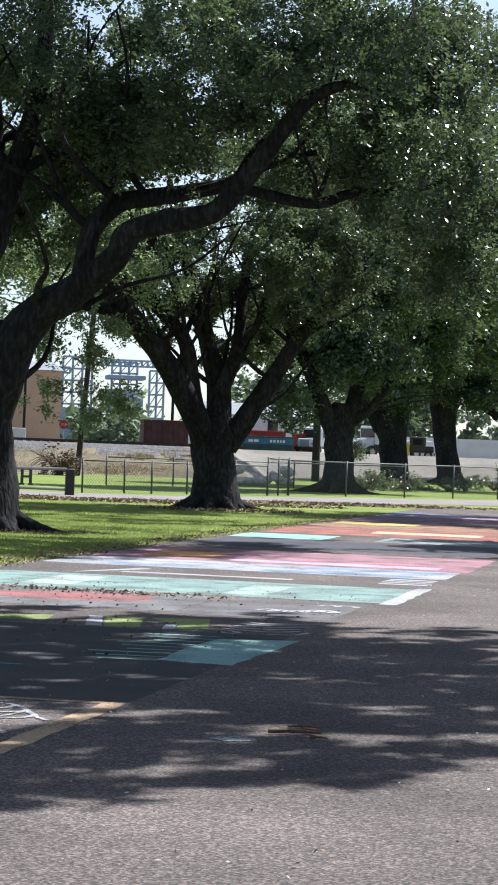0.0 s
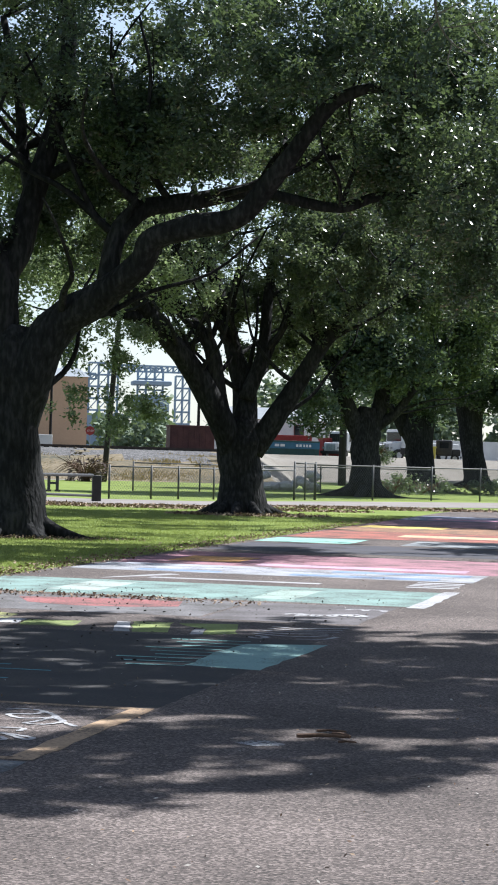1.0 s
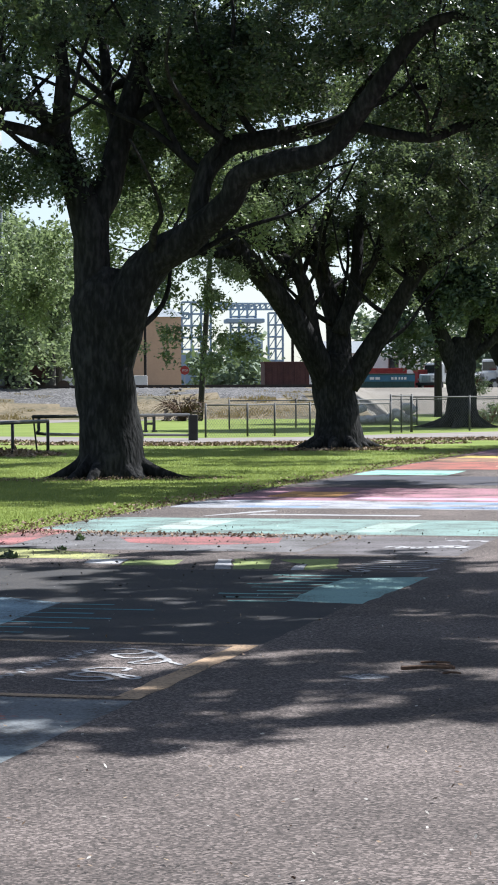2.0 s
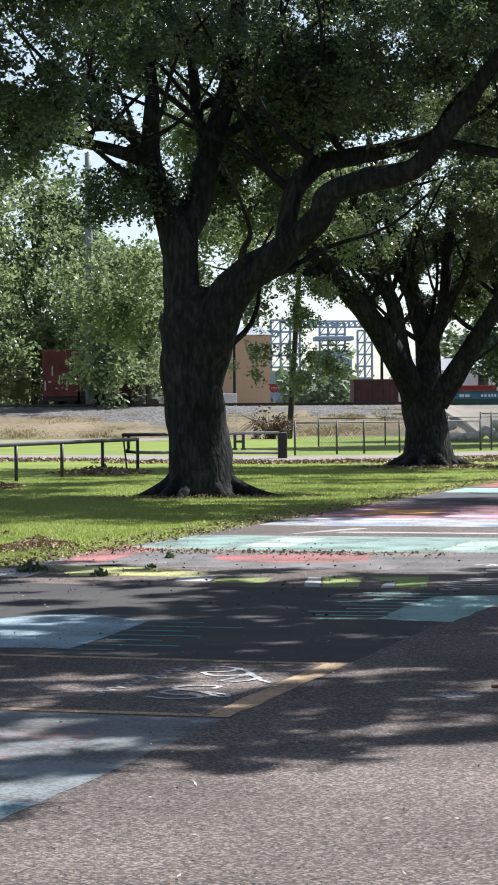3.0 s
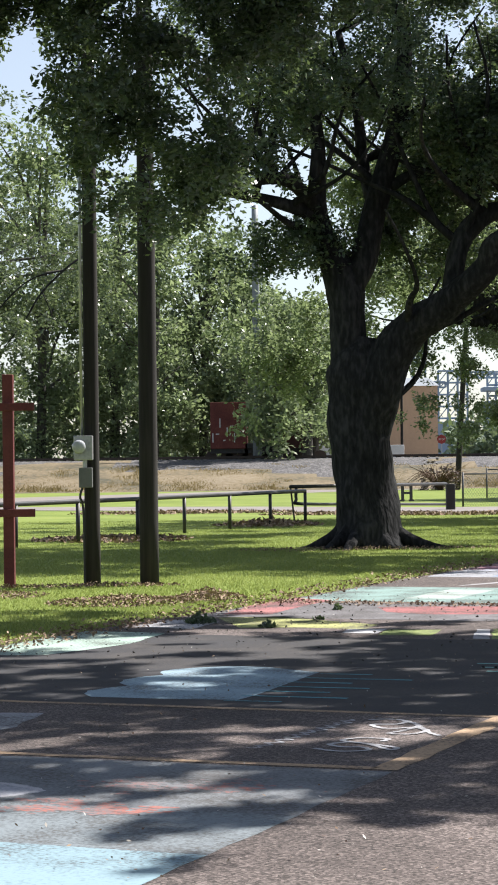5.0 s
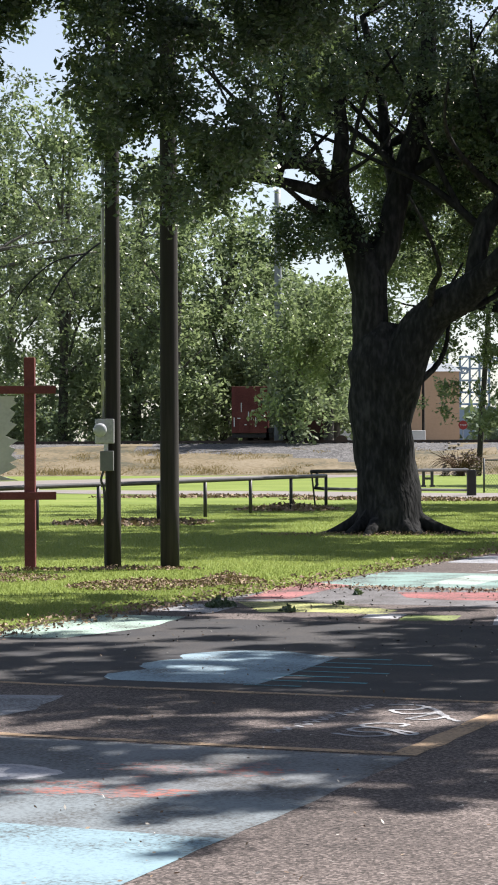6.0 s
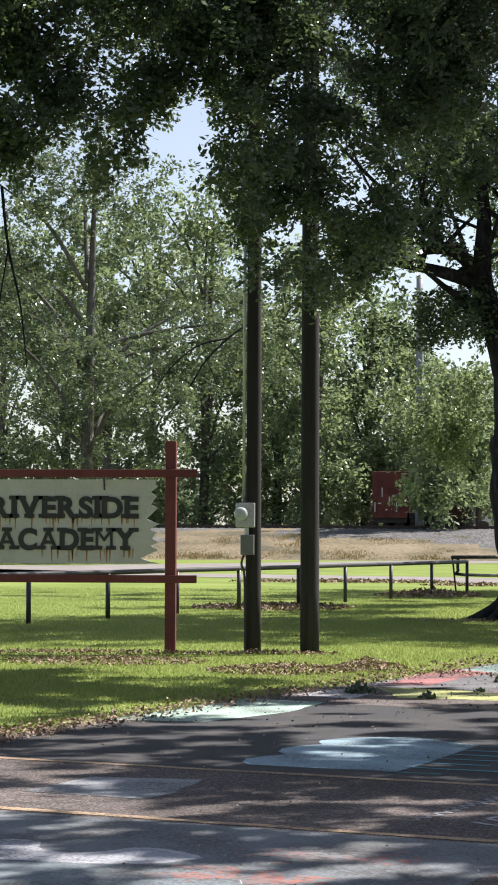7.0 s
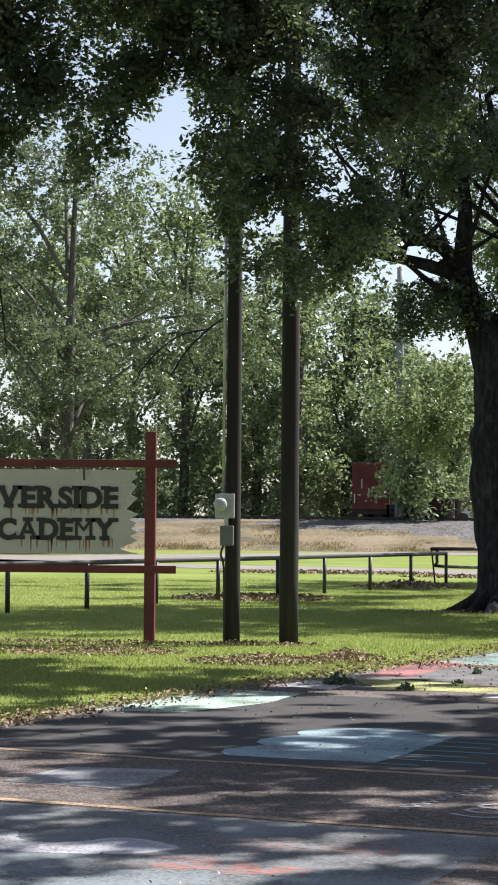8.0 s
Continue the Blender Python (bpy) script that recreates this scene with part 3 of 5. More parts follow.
bm = bmesh.new()
tube(bm, [(-4.65, 24, 5.48, 0.02), (-4.57, 24, 4.79, 0.016), (-4.43, 24, 4.15, 0.012), (-4.35, 24, 3.46, 0.006)], 6, 0.1, 5)
tube(bm, [(-4.57, 24, 4.79, 0.01), (-4.65, 24, 4.28, 0.008), (-4.72, 24, 3.78, 0.005)], 6, 0.1, 4)
vine = part("hanging_twig", bm, M_BARK, near_oak)
vine.matrix_parent_inverse = near_oak.matrix_world.inverted()
side_oak = oak("oak beside the lot whose crown shades the asphalt", (14.5, 18.5, 0), 0.65,
    [
        [(14.5, 18.5, -0.1, 0.8), (14.5, 18.5, 1.0, 0.58), (14.4, 18.5, 2.8, 0.5), (14.2, 18.5, 4.6, 0.45)],
        [(14.3, 18.5, 3.6, 0.35), (12.0, 19.5, 7.4, 0.26), (9.5, 20.5, 8.6, 0.16), (7.0, 21.5, 9.2, 0.07)],
        [(14.3, 18.5, 3.6, 0.35), (12.4, 18.0, 7.4, 0.26), (10.5, 18.2, 8.8, 0.14), (8.0, 18.0, 9.4, 0.06)],
        [(14.3, 18.5, 4.0, 0.32), (14.0, 21.5, 8.0, 0.25), (12.5, 24.5, 9.6, 0.12)],
        [(14.3, 18.5, 4.0, 0.3), (16.5, 17.5, 8.0, 0.22), (19, 17, 9.6, 0.1)],
    ],
    [(7.6, 20.4, 9.2, 6.3, 6.2, 0.7, 1500), (9.8, 21.2, 10.0, 2.9, 4.6, 0.6, 1500), (7.6, 19.4, 10.2, 2.2, 1.5, 0.5, 300), (6.6, 15.4, 9.1, 4.2, 1.2, 0.4, 680), (5.4, 13.7, 9.1, 2.6, 0.7, 0.3, 70), (3.4, 17.6, 9.0, 3.6, 4.0, 0.6, 130), (4.0, 26.4, 9.4, 3.3, 1.9, 0.5, 1000),
     (14, 20.5, 10.5, 5, 4.5, 1.3, 500), (17, 19, 10.5, 5, 4, 1.5, 300), (11, 21, 12.5, 6, 4, 1.0, 260)],
    per=80, size=0.12, sigma=0.16, twigs=24, voids=0.5, keep=0.04)
M_PALETWIG = material("bare_twig", [(0.12, 0.11, 0.09), (0.22, 0.20, 0.17)], 0.9, 6, 30, 0.2)
bm = bmesh.new()
for line in (((5.77, 24, 7, 0.02), (5.82, 24, 6.62, 0.015), (5.99, 24, 6.37, 0.01), (6.26, 24, 6.23, 0.005)), ((5.82, 24, 6.62, 0.012), (5.69, 24, 6.48, 0.008), (5.6, 24, 6.51, 0.004)), ((5.89, 24, 6.53, 0.01), (6.12, 24, 6.57, 0.007), (6.44, 24, 6.66, 0.005), (6.71, 24, 6.62, 0.003)),
             ((5.99, 24, 6.37, 0.008), (5.95, 24, 6.12, 0.006), (6.08, 24, 5.93, 0.003)), ((5.82, 24, 6.68, 0.01), (6.01, 24, 6.79, 0.007), (6.24, 24, 6.9, 0.004)), ((6.18, 24, 6.61, 0.006), (6.35, 24, 6.4, 0.004), (6.59, 24, 6.32, 0.003))):
    tube(bm, line, 5, 0.1, 4)
bare = part("bare_bough", bm, M_PALETWIG, side_oak, "thin bare pale twigs")
bare.matrix_parent_inverse = side_oak.matrix_world.inverted()


# Oaks placed for shade; those round the aisle are unseen, added against sky light.
for label, x, y in (("oak of the far row beside the lot", 25.5, 42.0), ("oak of the far row beyond the stalls", 26.0, 62.0), ("oak beyond the wire fence", 43.0, 122.0), ("oak beyond the wire fence", 58.0, 166.0),
                    ("unseen oak added behind the aisle to block sky light", -10.0, 3.0), ("unseen oak added behind the aisle to block sky light", 10.0, -1.0), ("unseen oak added behind the aisle to block sky light", 0.0, -15.0), ("unseen oak added beside the aisle to block sky light", 25.0, 3.0)):
    oak(label, (x, y, 0), 0.65,
        [[(x, y, -0.1, 0.8), (x, y, 1.0, 0.58), (x, y, 2.8, 0.5), (x - 0.2, y, 4.6, 0.45)],
         [(x, y, 3.6, 0.35), (x - 2.5, y + 1, 7.4, 0.26), (x - 6.5, y + 1.5, 9.2, 0.08)],
         [(x, y, 3.6, 0.35), (x - 1, y - 3, 7.8, 0.26), (x - 2, y - 6.5, 9.4, 0.06)],
         [(x, y, 3.6, 0.35), (x + 2.5, y + 1, 7.6, 0.26), (x + 6.5, y - 1, 9.4, 0.06)],
         [(x, y, 4.0, 0.32), (x - 0.3, y + 3, 8.0, 0.25), (x - 1, y + 6.5, 9.6, 0.08)]],
        [(x - 2, y, 9.5, 7.5, 7.5, 2.2, 600), (x - 6, y + 1, 8.6, 3, 3, 1.4, 200), (x + 4, y, 9.5, 5, 6, 2.0, 250)], per=40, size=0.3, sigma=0.5, twigs=20, voids=1.2, keep=-0.2)


# ---- trees beyond the railway ----
def far_tree(label, x, y, h, spread, low, n, lean=0.0, leaf=None, size=0.5, sigma=0.75, group="trees beyond the railway"):
    t = thing("tree", (x, y, 0), label, "tree", group)
    rng = random.Random(int(x * 7 + y))
    bm = bmesh.new()
    tube(bm, [(0, 0, 0, 0.45), (0.1, 0, h * 0.2, 0.38), (lean * 0.4, 0.2, h * 0.5, 0.26), (lean, 0, h * 0.9, 0.06)], 9, 0.15)
    blobs = []
    for k in range(13):
        w, z0 = rng.uniform(0, 6.28), h * rng.uniform(0.2, 0.7)
        r, z1 = spread * rng.uniform(0.5, 1.0), min(h * 0.95, z0 + h * rng.uniform(0.05, 0.3))
        e = (math.cos(w) * r, math.sin(w) * r, z1)
        tube(bm, [(0.05, 0, z0, 0.15), (e[0] * 0.4, e[1] * 0.4, z0 + (z1 - z0) * 0.6, 0.11), (*e, 0.04)], 6, 0.1, 4)
        blobs.append((x + e[0], y + e[1], max(low, e[2] - 1.0), spread * 0.42, spread * 0.42, h * 0.12, n // 18))
    blobs.append((x + lean, y, h * 0.82, spread * 0.6, spread * 0.6, h * 0.16, n // 5))
    blobs.append((x, y, low + h * 0.14, spread * 0.8, spread * 0.8, h * 0.13, n // 4))
    if spread > 2.5:
        blobs.append((x, y, low * 0.5 + 1.8, spread * 0.9, spread * 0.6, low * 0.5, n // 9))
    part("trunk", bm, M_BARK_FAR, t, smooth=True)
    # The paler default leaf carries sunlight and distance in its colour.
    crown(t, blobs, 24, size, sigma, leaf or M_LEAF_LIT, 0.9)
    return t


for x, y, h, sp, low, n in ((-17, 172, 31, 5.2, 3.0, 560), (-11.5, 176, 27, 4.2, 3.0, 420), (-8.0, 168, 22, 3.4, 4.0, 320), (-4.4, 178, 23, 3.8, 3.5, 400), (-1.2, 174, 18, 2.6, 4.0, 190),
                            (1.4, 158.0, 14.5, 2.1, 3.0, 260), (3.7, 163.5, 13, 1.6, 6.5, 110), (4.6, 178, 15, 2.4, 5.0, 170), (-22, 178, 29, 4.6, 3.0, 360), (-28, 171, 30, 5.0, 3.0, 420), (-34, 175, 30, 5.5, 3.0, 420),
                            (-24, 166, 23, 3.8, 6.0, 260), (-14, 186, 21, 4.4, 3.0, 220), (-6, 190, 17, 3.4, 3.0, 180), (-39, 184, 26, 6, 3.0, 300)):
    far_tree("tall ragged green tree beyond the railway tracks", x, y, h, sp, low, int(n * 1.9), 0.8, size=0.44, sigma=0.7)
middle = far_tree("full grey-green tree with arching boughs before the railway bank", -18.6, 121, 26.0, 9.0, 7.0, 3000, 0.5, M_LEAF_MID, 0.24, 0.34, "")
bm = bmesh.new()
for line in (((9.9, -1, 13.6, 0.05), (8.6, -2, 12.7, 0.06), (7.0, -2, 11.2, 0.06), (6.0, -2, 9.6, 0.05), (4.9, -2, 8.2, 0.03)), ((8.3, -2, 12.4, 0.05), (6.4, -2, 11.9, 0.045), (4.9, -2, 10.6, 0.04), (4.0, -2, 9.2, 0.025)), ((7.0, -2, 11.2, 0.04), (7.6, -2, 9.6, 0.03), (7.3, -2, 8.4, 0.02))):
    tube(bm, line, 6, 0.1, 5)
part("bough", bm, M_BARK, middle, smooth=True)



# ---- poles with the meter ----
def utility_pole(label, x, y, r, h):
    t = thing("utility_pole", (x, y, 0), label, "pole", "poles by the sign")
    bm = bmesh.new()
    tube(bm, [(0, 0, -0.1, r), (0, 0, h * 0.5, r * 0.9), (0, 0, h, r * 0.75)], 18, 0.02, 6)
    part("shaft", bm, M_POLE, t, smooth=True)
    return t


p1 = utility_pole("dark creosoted wooden pole with an electric meter", -2.235, 29.57, 0.107, 11)
p2 = utility_pole("dark creosoted wooden pole on the lawn", -1.47, 29.59, 0.13, 11)
bm = bmesh.new()
box(bm, -0.225, 0.03, -0.24, -0.1, 1.70, 2.03, 0.012)
case = part("meter_case", bm, M_GALV, p1, "grey metal meter case")
bm = bmesh.new()
tube(bm, [(-0.15, -0.24, 1.88, 0.095), (-0.15, -0.29, 1.88, 0.092), (-0.15, -0.33, 1.88, 0.078), (-0.15, -0.35, 1.88, 0.03)], 20, 0, 2)
M_DOME = material("meter_glass", [(0.30, 0.32, 0.34), (0.42, 0.44, 0.46)], 0.12, 8, 30, 0)
part("meter_dial", bm, M_DOME, case, "round glass meter dial", True)
bm = bmesh.new()
rod(bm, (-0.08, -0.17, 1.6), (-0.08, -0.17, 1.7), 0.03)
part("nipple", bm, M_GALV, p1)
bm = bmesh.new()
box(bm, -0.16, 0.02, -0.22, -0.1, 1.33, 1.6, 0.01)
M_GREYBOX = material("grey_enamel", [(0.10, 0.105, 0.11), (0.14, 0.145, 0.15)], 0.5, 4, 30, 0.05)
part("breaker_box", bm, M_GREYBOX, p1, "dark grey breaker box")
bm = bmesh.new()
tube(bm, [(-0.12, -0.15, 1.33, 0.016), (-0.15, -0.15, 1.2, 0.016), (-0.11, -0.12, 1.0, 0.016), (-0.1, -0.11, 0.0, 0.016)], 8, 0, 5)
part("ground_cable", bm, M_BLACK, p1)
bm = bmesh.new()
rod(bm, (-0.128, -0.08, 2.03), (-0.118, -0.06, 8), 0.022, 10)
part("conduit", bm, M_GALV, p1, "grey steel conduit", True)

# ---- school sign ----
sign = thing("sign", (-3.33, 29.3, 0), "weathered pale board sign on dark red posts, rust-streaked", "sign")
W0 = -3.55    # the far post
for x, nm in ((0, "post"), (W0, "post")):
    bm = boxed(x - 0.072, x + 0.072, -0.072, 0.072, -0.1, 2.86, 0.01)
    part(nm, bm, M_RED, sign)
for z in (2.42, 1.0):
    part("rail", boxed(W0 - 0.36, 0.36, -0.115, -0.072, z - 0.05, z + 0.055, 0.006), M_RED, sign)
bm = bmesh.new()
rng = random.Random(4)
top, bot, right, left = 2.28, 1.14, -0.33, W0 + 0.33
edge = [(left, bot)] + [(x, z - 0.06) for x, z in ((-0.15, 1.21), (-0.30, 1.245), (-0.41, 1.28), (-0.17, 1.39), (-0.27, 1.45), (-0.17, 1.49), (-0.25, 1.55), (-0.19, 1.63), (-0.28, 1.67), (-0.15, 1.75), (-0.24, 1.77), (-0.33, 1.81),
                                                   (-0.17, 1.96), (-0.27, 2.0), (-0.19, 2.12), (-0.27, 2.17), (-0.17, 2.25), (-0.22, 2.28))]
edge += [(right + 0.14, top), (left, top)]
front = [bm.verts.new((x, -0.05, z + 0.06)) for x, z in edge]
back = [bm.verts.new((x, -0.02, z + 0.06)) for x, z in edge]
bm.faces.new(front), bm.faces.new(back[::-1])
for i in range(len(edge)):
    j = (i + 1) % len(edge)
    bm.faces.new((front[j], front[i], back[i], back[j]))
bmesh.ops.recalc_face_normals(bm, faces=bm.faces[:])
board = part("board", bm, M_BOARD, sign, "pale grey board with a jagged end")
for x in (-0.9, -2.6):
    bm = bmesh.new()
    rod(bm, (x, -0.05, 2.2), (x, -0.09, 2.40), 0.012)
    part("hanger", bm, M_BLACK, sign)


def lettering(words, x, z, size, mat, parent, y=-0.06, name="lettering", wide=1.0, bold=0.0):
    cu = bpy.data.curves.new(name, "FONT")
    cu.body, cu.size, cu.extrude, cu.align_x, cu.offset = words, size, 0.008, "RIGHT", bold
    tmp = bpy.data.objects.new(name, cu)
    scene.collection.objects.link(tmp)
    me = bpy.data.meshes.new_from_object(tmp.evaluated_get(bpy.context.evaluated_depsgraph_get()))
    bpy.data.objects.remove(tmp)
    me.materials.clear()
    me.materials.append(mat)
    ob = new(name, me)
    ob.parent = parent
    ob.matrix_basis = pose(x, y, z, 90, 0, 0) @ Matrix.Diagonal((wide, 1, 1, 1))
    return ob


# feet of the slab letters: place along the letter's width at its base and at its top
FEET = {"R": ((0.12, 0.92), (0.12,)), "I": ((0.5,), (0.5,)), "V": ((0.5,), (0.1, 0.9)), "E": ((0.12,), (0.12,)), "S": ((), ()), "D": ((0.12,), (0.12,)),
        "A": ((0.1, 0.9), (0.5,)), "C": ((), ()), "M": ((0.1, 0.9), (0.1, 0.9)), "Y": ((0.5,), (0.1, 0.9))}


def slab_word(word, right, z, high, gap, wide):
    """Raised letters with slab feet, set from the right."""
    for ch in reversed(word):
        o = lettering(ch, right, z, high / 0.73, M_BLACK, board, wide=wide, bold=0.0 if ch in "M" else 0.005 if ch == "A" else 0.017, name="letter")
        xs = [v.co.x * wide for v in o.data.vertices]
        x0, x1 = min(xs), max(xs)
        o.location.x = right - x1
        bm = bmesh.new()
        bm.from_mesh(o.data)
        low, top = FEET[ch]
        for fs, zz in ((low, 0.018), (top, high - 0.018)):
            for f in fs:
                cx = (x0 + (x1 - x0) * f) / wide
                w = 0.068 / wide
                box(bm, cx - w, cx + w, zz - 0.026, zz + 0.026, -0.008, 0.0095, 0.004)
        bm.to_mesh(o.data)
        bm.free()
        right -= (x1 - x0) + gap


slab_word("RIVERSIDE", -0.43, 1.83, 0.28, 0.022, 1.05)
slab_word("ACADEMY", -0.47, 1.40, 0.28, 0.026, 0.95)
M_STREAK = material("rust_streak", [(0.20, 0.085, 0.03), (0.32, 0.16, 0.07), (0.38, 0.27, 0.17)], 0.85, 5, 40, 0.0)
rng = random.Random(11)
bm = bmesh.new()
for k in range(46):
    x = -0.45 - 1.95 * rng.random()
    z = rng.choice((1.83, 1.40)) + 0.01
    w, l = rng.uniform(0.006, 0.018), rng.uniform(0.06, 0.19)
    bm.faces.new([bm.verts.new(p) for p in ((x - w, -0.0525, z), (x - w * 0.35, -0.0525, z - l), (x + w * 0.35, -0.0525, z - l), (x + w, -0.0525, z))])
bmesh.ops.recalc_face_normals(bm, faces=bm.faces[:])
part("rust_stain", bm, M_STREAK, board, "brown rust running below the letters")["kind"] = "stuff"


# ---- pipe fence ----
fence = thing("pipe_fence", (0, 0, 0), "low dark pipe fence along the lawn", "fence")
FENCE = [(-9.4, 32.6), (-8.2, 35.7), (-6.95, 38.7), (-5.85, 41.0), (-4.87, 44.0), (-3.83, 46.6), (-2.7, 49.2), (-1.75, 52.3), (-0.7, 55.2), (0.34, 58.2), (1.33, 60.9)]
for x, y in FENCE:
    bm = bmesh.new()
    tube(bm, [(x, y, -0.1, 0.045), (x, y, 0.86, 0.045)], 10, 0, 1)
    part("post", bm, M_BLACK, fence, smooth=True)
bm = bmesh.new()
tube(bm, [(x, y, 0.88, 0.05) for x, y in FENCE], 10, 0, 1)
part("rail", bm, M_BLACK, fence, smooth=True)

# ---- field gate at the end of the pipe fence ----
gate = thing("field_gate", (0, 0, 0), "black pipe gate with a steel letter A, beside the path", "gate")
GL, GR = Vector((0.93, 61.2, 0)), Vector((6.5, 75.2, 0))
up = Vector((0, 0, 1))
bm = bmesh.new()
rod(bm, GL + up * 1.0, GR + up * 0.9, 0.05)
part("top_rail", bm, M_BLACK, gate, smooth=True)
bm = bmesh.new()
g = GR - GL
tube(bm, [(*(GL + g * 0.03 + up * 0.97), 0.045), (*(GL + g * 0.03 + up * 0.62), 0.045), (*(GL + g * 0.06 + up * 0.5), 0.045), (*(GL + g * 0.5 + up * 0.36), 0.045), (*(GL + g * 0.99 + up * 0.2), 0.045)], 8, 0, 3)
part("lower_rail", bm, M_BLACK, gate, smooth=True)
bm = bmesh.new()
rod(bm, GL + up * -0.1 + Vector((0.12, 0.3, 0)), GL + up * 1.02 + Vector((0, 0, 0)), 0.025)
part("prop", bm, M_BLACK, gate)
bm = boxed(-0.16, 0.16, -0.12, 0.12, -0.05, 0.9, 0.04)
o = part("end_post", bm, M_BLACK, gate, "thick black end post")
o.location = GR + Vector((0.15, 0.1, 0))
bm = bmesh.new()
for x0, x1, z0, z1 in ((-0.19, -0.09, 0, 0.55), (0.09, 0.19, 0, 0.55), (-0.13, 0.13, 0.5, 0.6), (-0.1, 0.1, 0.24, 0.32), (-0.24, -0.06, 0, 0.06), (0.06, 0.24, 0, 0.06)):
    box(bm, x0, x1, -0.02 - 0.001 * x0, 0.02, z0, z1)
M_STEELGREY = material("dark_grey_steel", [(0.05, 0.055, 0.06), (0.09, 0.095, 0.1)], 0.6, 3, 20, 0.1, metal=0.3)
o = part("letter_plate", bm, M_STEELGREY, gate, "grey cut-out letter A")
o.location = (4.95, 72.4, 0.36)

# ---- wire fence ----
M_WIRE = material("fence_wire", [(0.055, 0.057, 0.06), (0.10, 0.102, 0.105)], 0.6, 4, 30, 0, metal=0.3)


def wire_fence(label, pts, h, step=0.14, posts=True):
    t = thing("chain_link_fence", (0, 0, 0), label, "fence")
    for x, y in pts:
        bm = bmesh.new()
        rod(bm, (x, y, -0.05), (x, y, h + 0.07), 0.038)
        part("post", bm, M_WIRE, t, smooth=True)
    bm = bmesh.new()
    tube(bm, [(x, y, h, 0.028) for x, y in pts], 8, 0, 1)
    part("rail", bm, M_WIRE, t, smooth=True)
    quads = []
    for (x0, y0), (x1, y1) in zip(pts, pts[1:]):
        L = math.hypot(x1 - x0, y1 - y0)
        ex, ey = (x1 - x0) / L, (y1 - y0) / L
        k = -h
        while k < L:
            for sgn in (1, -1):
                a0, a1 = max(k, 0), min(k + h, L)
                if a1 > a0:
                    z0, z1 = (a0 - k, a1 - k) if sgn > 0 else (h - (a0 - k), h - (a1 - k))
                    w = 0.006
                    quads.append([(x0 + ex * a0, y0 + ey * a0, z0 - w), (x0 + ex * a1, y0 + ey * a1, z1 - w), (x0 + ex * a1, y0 + ey * a1, z1 + w), (x0 + ex * a0, y0 + ey * a0, z0 + w)])
            k += step
    ob = new("wire_mesh", quads_mesh("wire_mesh", np.array(quads), M_WIRE))
    ob.parent = t
    ob["kind"] = "stuff"
    return t


wire_fence("grey chain-link fence with steel posts beside the path", [(7.58, 80.6), (9.3, 82.0), (10.45, 82.9), (12.0, 84.2), (13.9, 85.9), (15.75, 87.4)], 1.2)
wire_fence("chain-link fence running under the far oaks", [(16.9, 89.0), (19.8, 91.0), (22.9, 93.2), (25.6, 95.1), (28.2, 96.9), (31.5, 99.2), (35.0, 101.5)], 1.45)
wire_fence("open chain-link gate leaf", [(15.8, 87.6), (16.35, 88.2), (16.9, 88.8)], 1.5, 0.1)
wire_fence("far chain-link fence before the scrap yard", [(10.5, 100), (14, 103), (17.5, 106), (21.0, 109), (24.5, 112), (28.5, 116)], 1.3, 0.2)

# ---- painted stalls ----
def patch(name, pts, c, label, wear=0.5, z=0.010, thin=False):
    """A coat of paint on the asphalt with an uneven edge."""
    ring = []
    for i, p in enumerate(pts):
        q = pts[(i + 1) % len(pts)]
        n = max(2, int(math.hypot(q[0] - p[0], q[1] - p[1]) / 0.25)) if not thin else 1
        for k in range(n):
            u = k / n
            s0, d0 = p[0] + (q[0] - p[0]) * u, p[1] + (q[1] - p[1]) * u
            e = 0.012 if thin else 0.035
            zz = 0.006 + (z - 0.006) * 0.4
            ring.append(lot(s0 + e * noise.noise(Vector((s0 * 5, d0 * 5, 1))), d0 + e * noise.noise(Vector((s0 * 5, d0 * 5, 9))), zz))
    bm = bmesh.new()
    bm.faces.new([bm.verts.new(p) for p in ring])
    bmesh.ops.triangulate(bm, faces=bm.faces[:])
    bm.normal_update()
    if sum(f.normal.z for f in bm.faces) < 0:
        bmesh.ops.reverse_faces(bm, faces=bm.faces[:])
    key = "paint_%02d%02d%02d%02d" % (*[int(v * 99) for v in c], int(wear * 99)) if c else "paint_splash"
    m = bpy.data.materials.get(key) or paint(key, c, wear)
    return tagged(obj(name, bm, m), label, "road marking", "", "structure")


def rect(s0, s1, d0, d1):
    return [(s0, d0), (s1, d0), (s1, d1), (s0, d1)]


YELLOW, WHITE, TEAL, PINK, SKYB, GREY = (0.45, 0.325, 0.22), (0.43, 0.43, 0.45), (0.24, 0.34, 0.32), (0.38, 0.21, 0.245), (0.235, 0.335, 0.385), (0.19, 0.205, 0.22)
# the yellow-edged stall
patch("stall_line", rect(-0.02, 2.50, 0.0, 0.15), YELLOW, "worn yellow stall end line", 0.5, 0.014)
patch("stall_line", rect(-0.02, 0.08, 0.15, 5.5), YELLOW, "worn yellow stall side line", 0.55, 0.014)
patch("stall_line", rect(2.41, 2.51, 0.15, 5.5), YELLOW, "worn yellow stall side line", 0.55, 0.014)
# dark coat under the stalls, its colour lowered to deepen the shade
patch("painted_stall", rect(2.53, 8.2, 0.0, 5.6), (0.070, 0.070, 0.074), "stall under a worn dark coat with shade put into its colour", 0.75, 0.008)
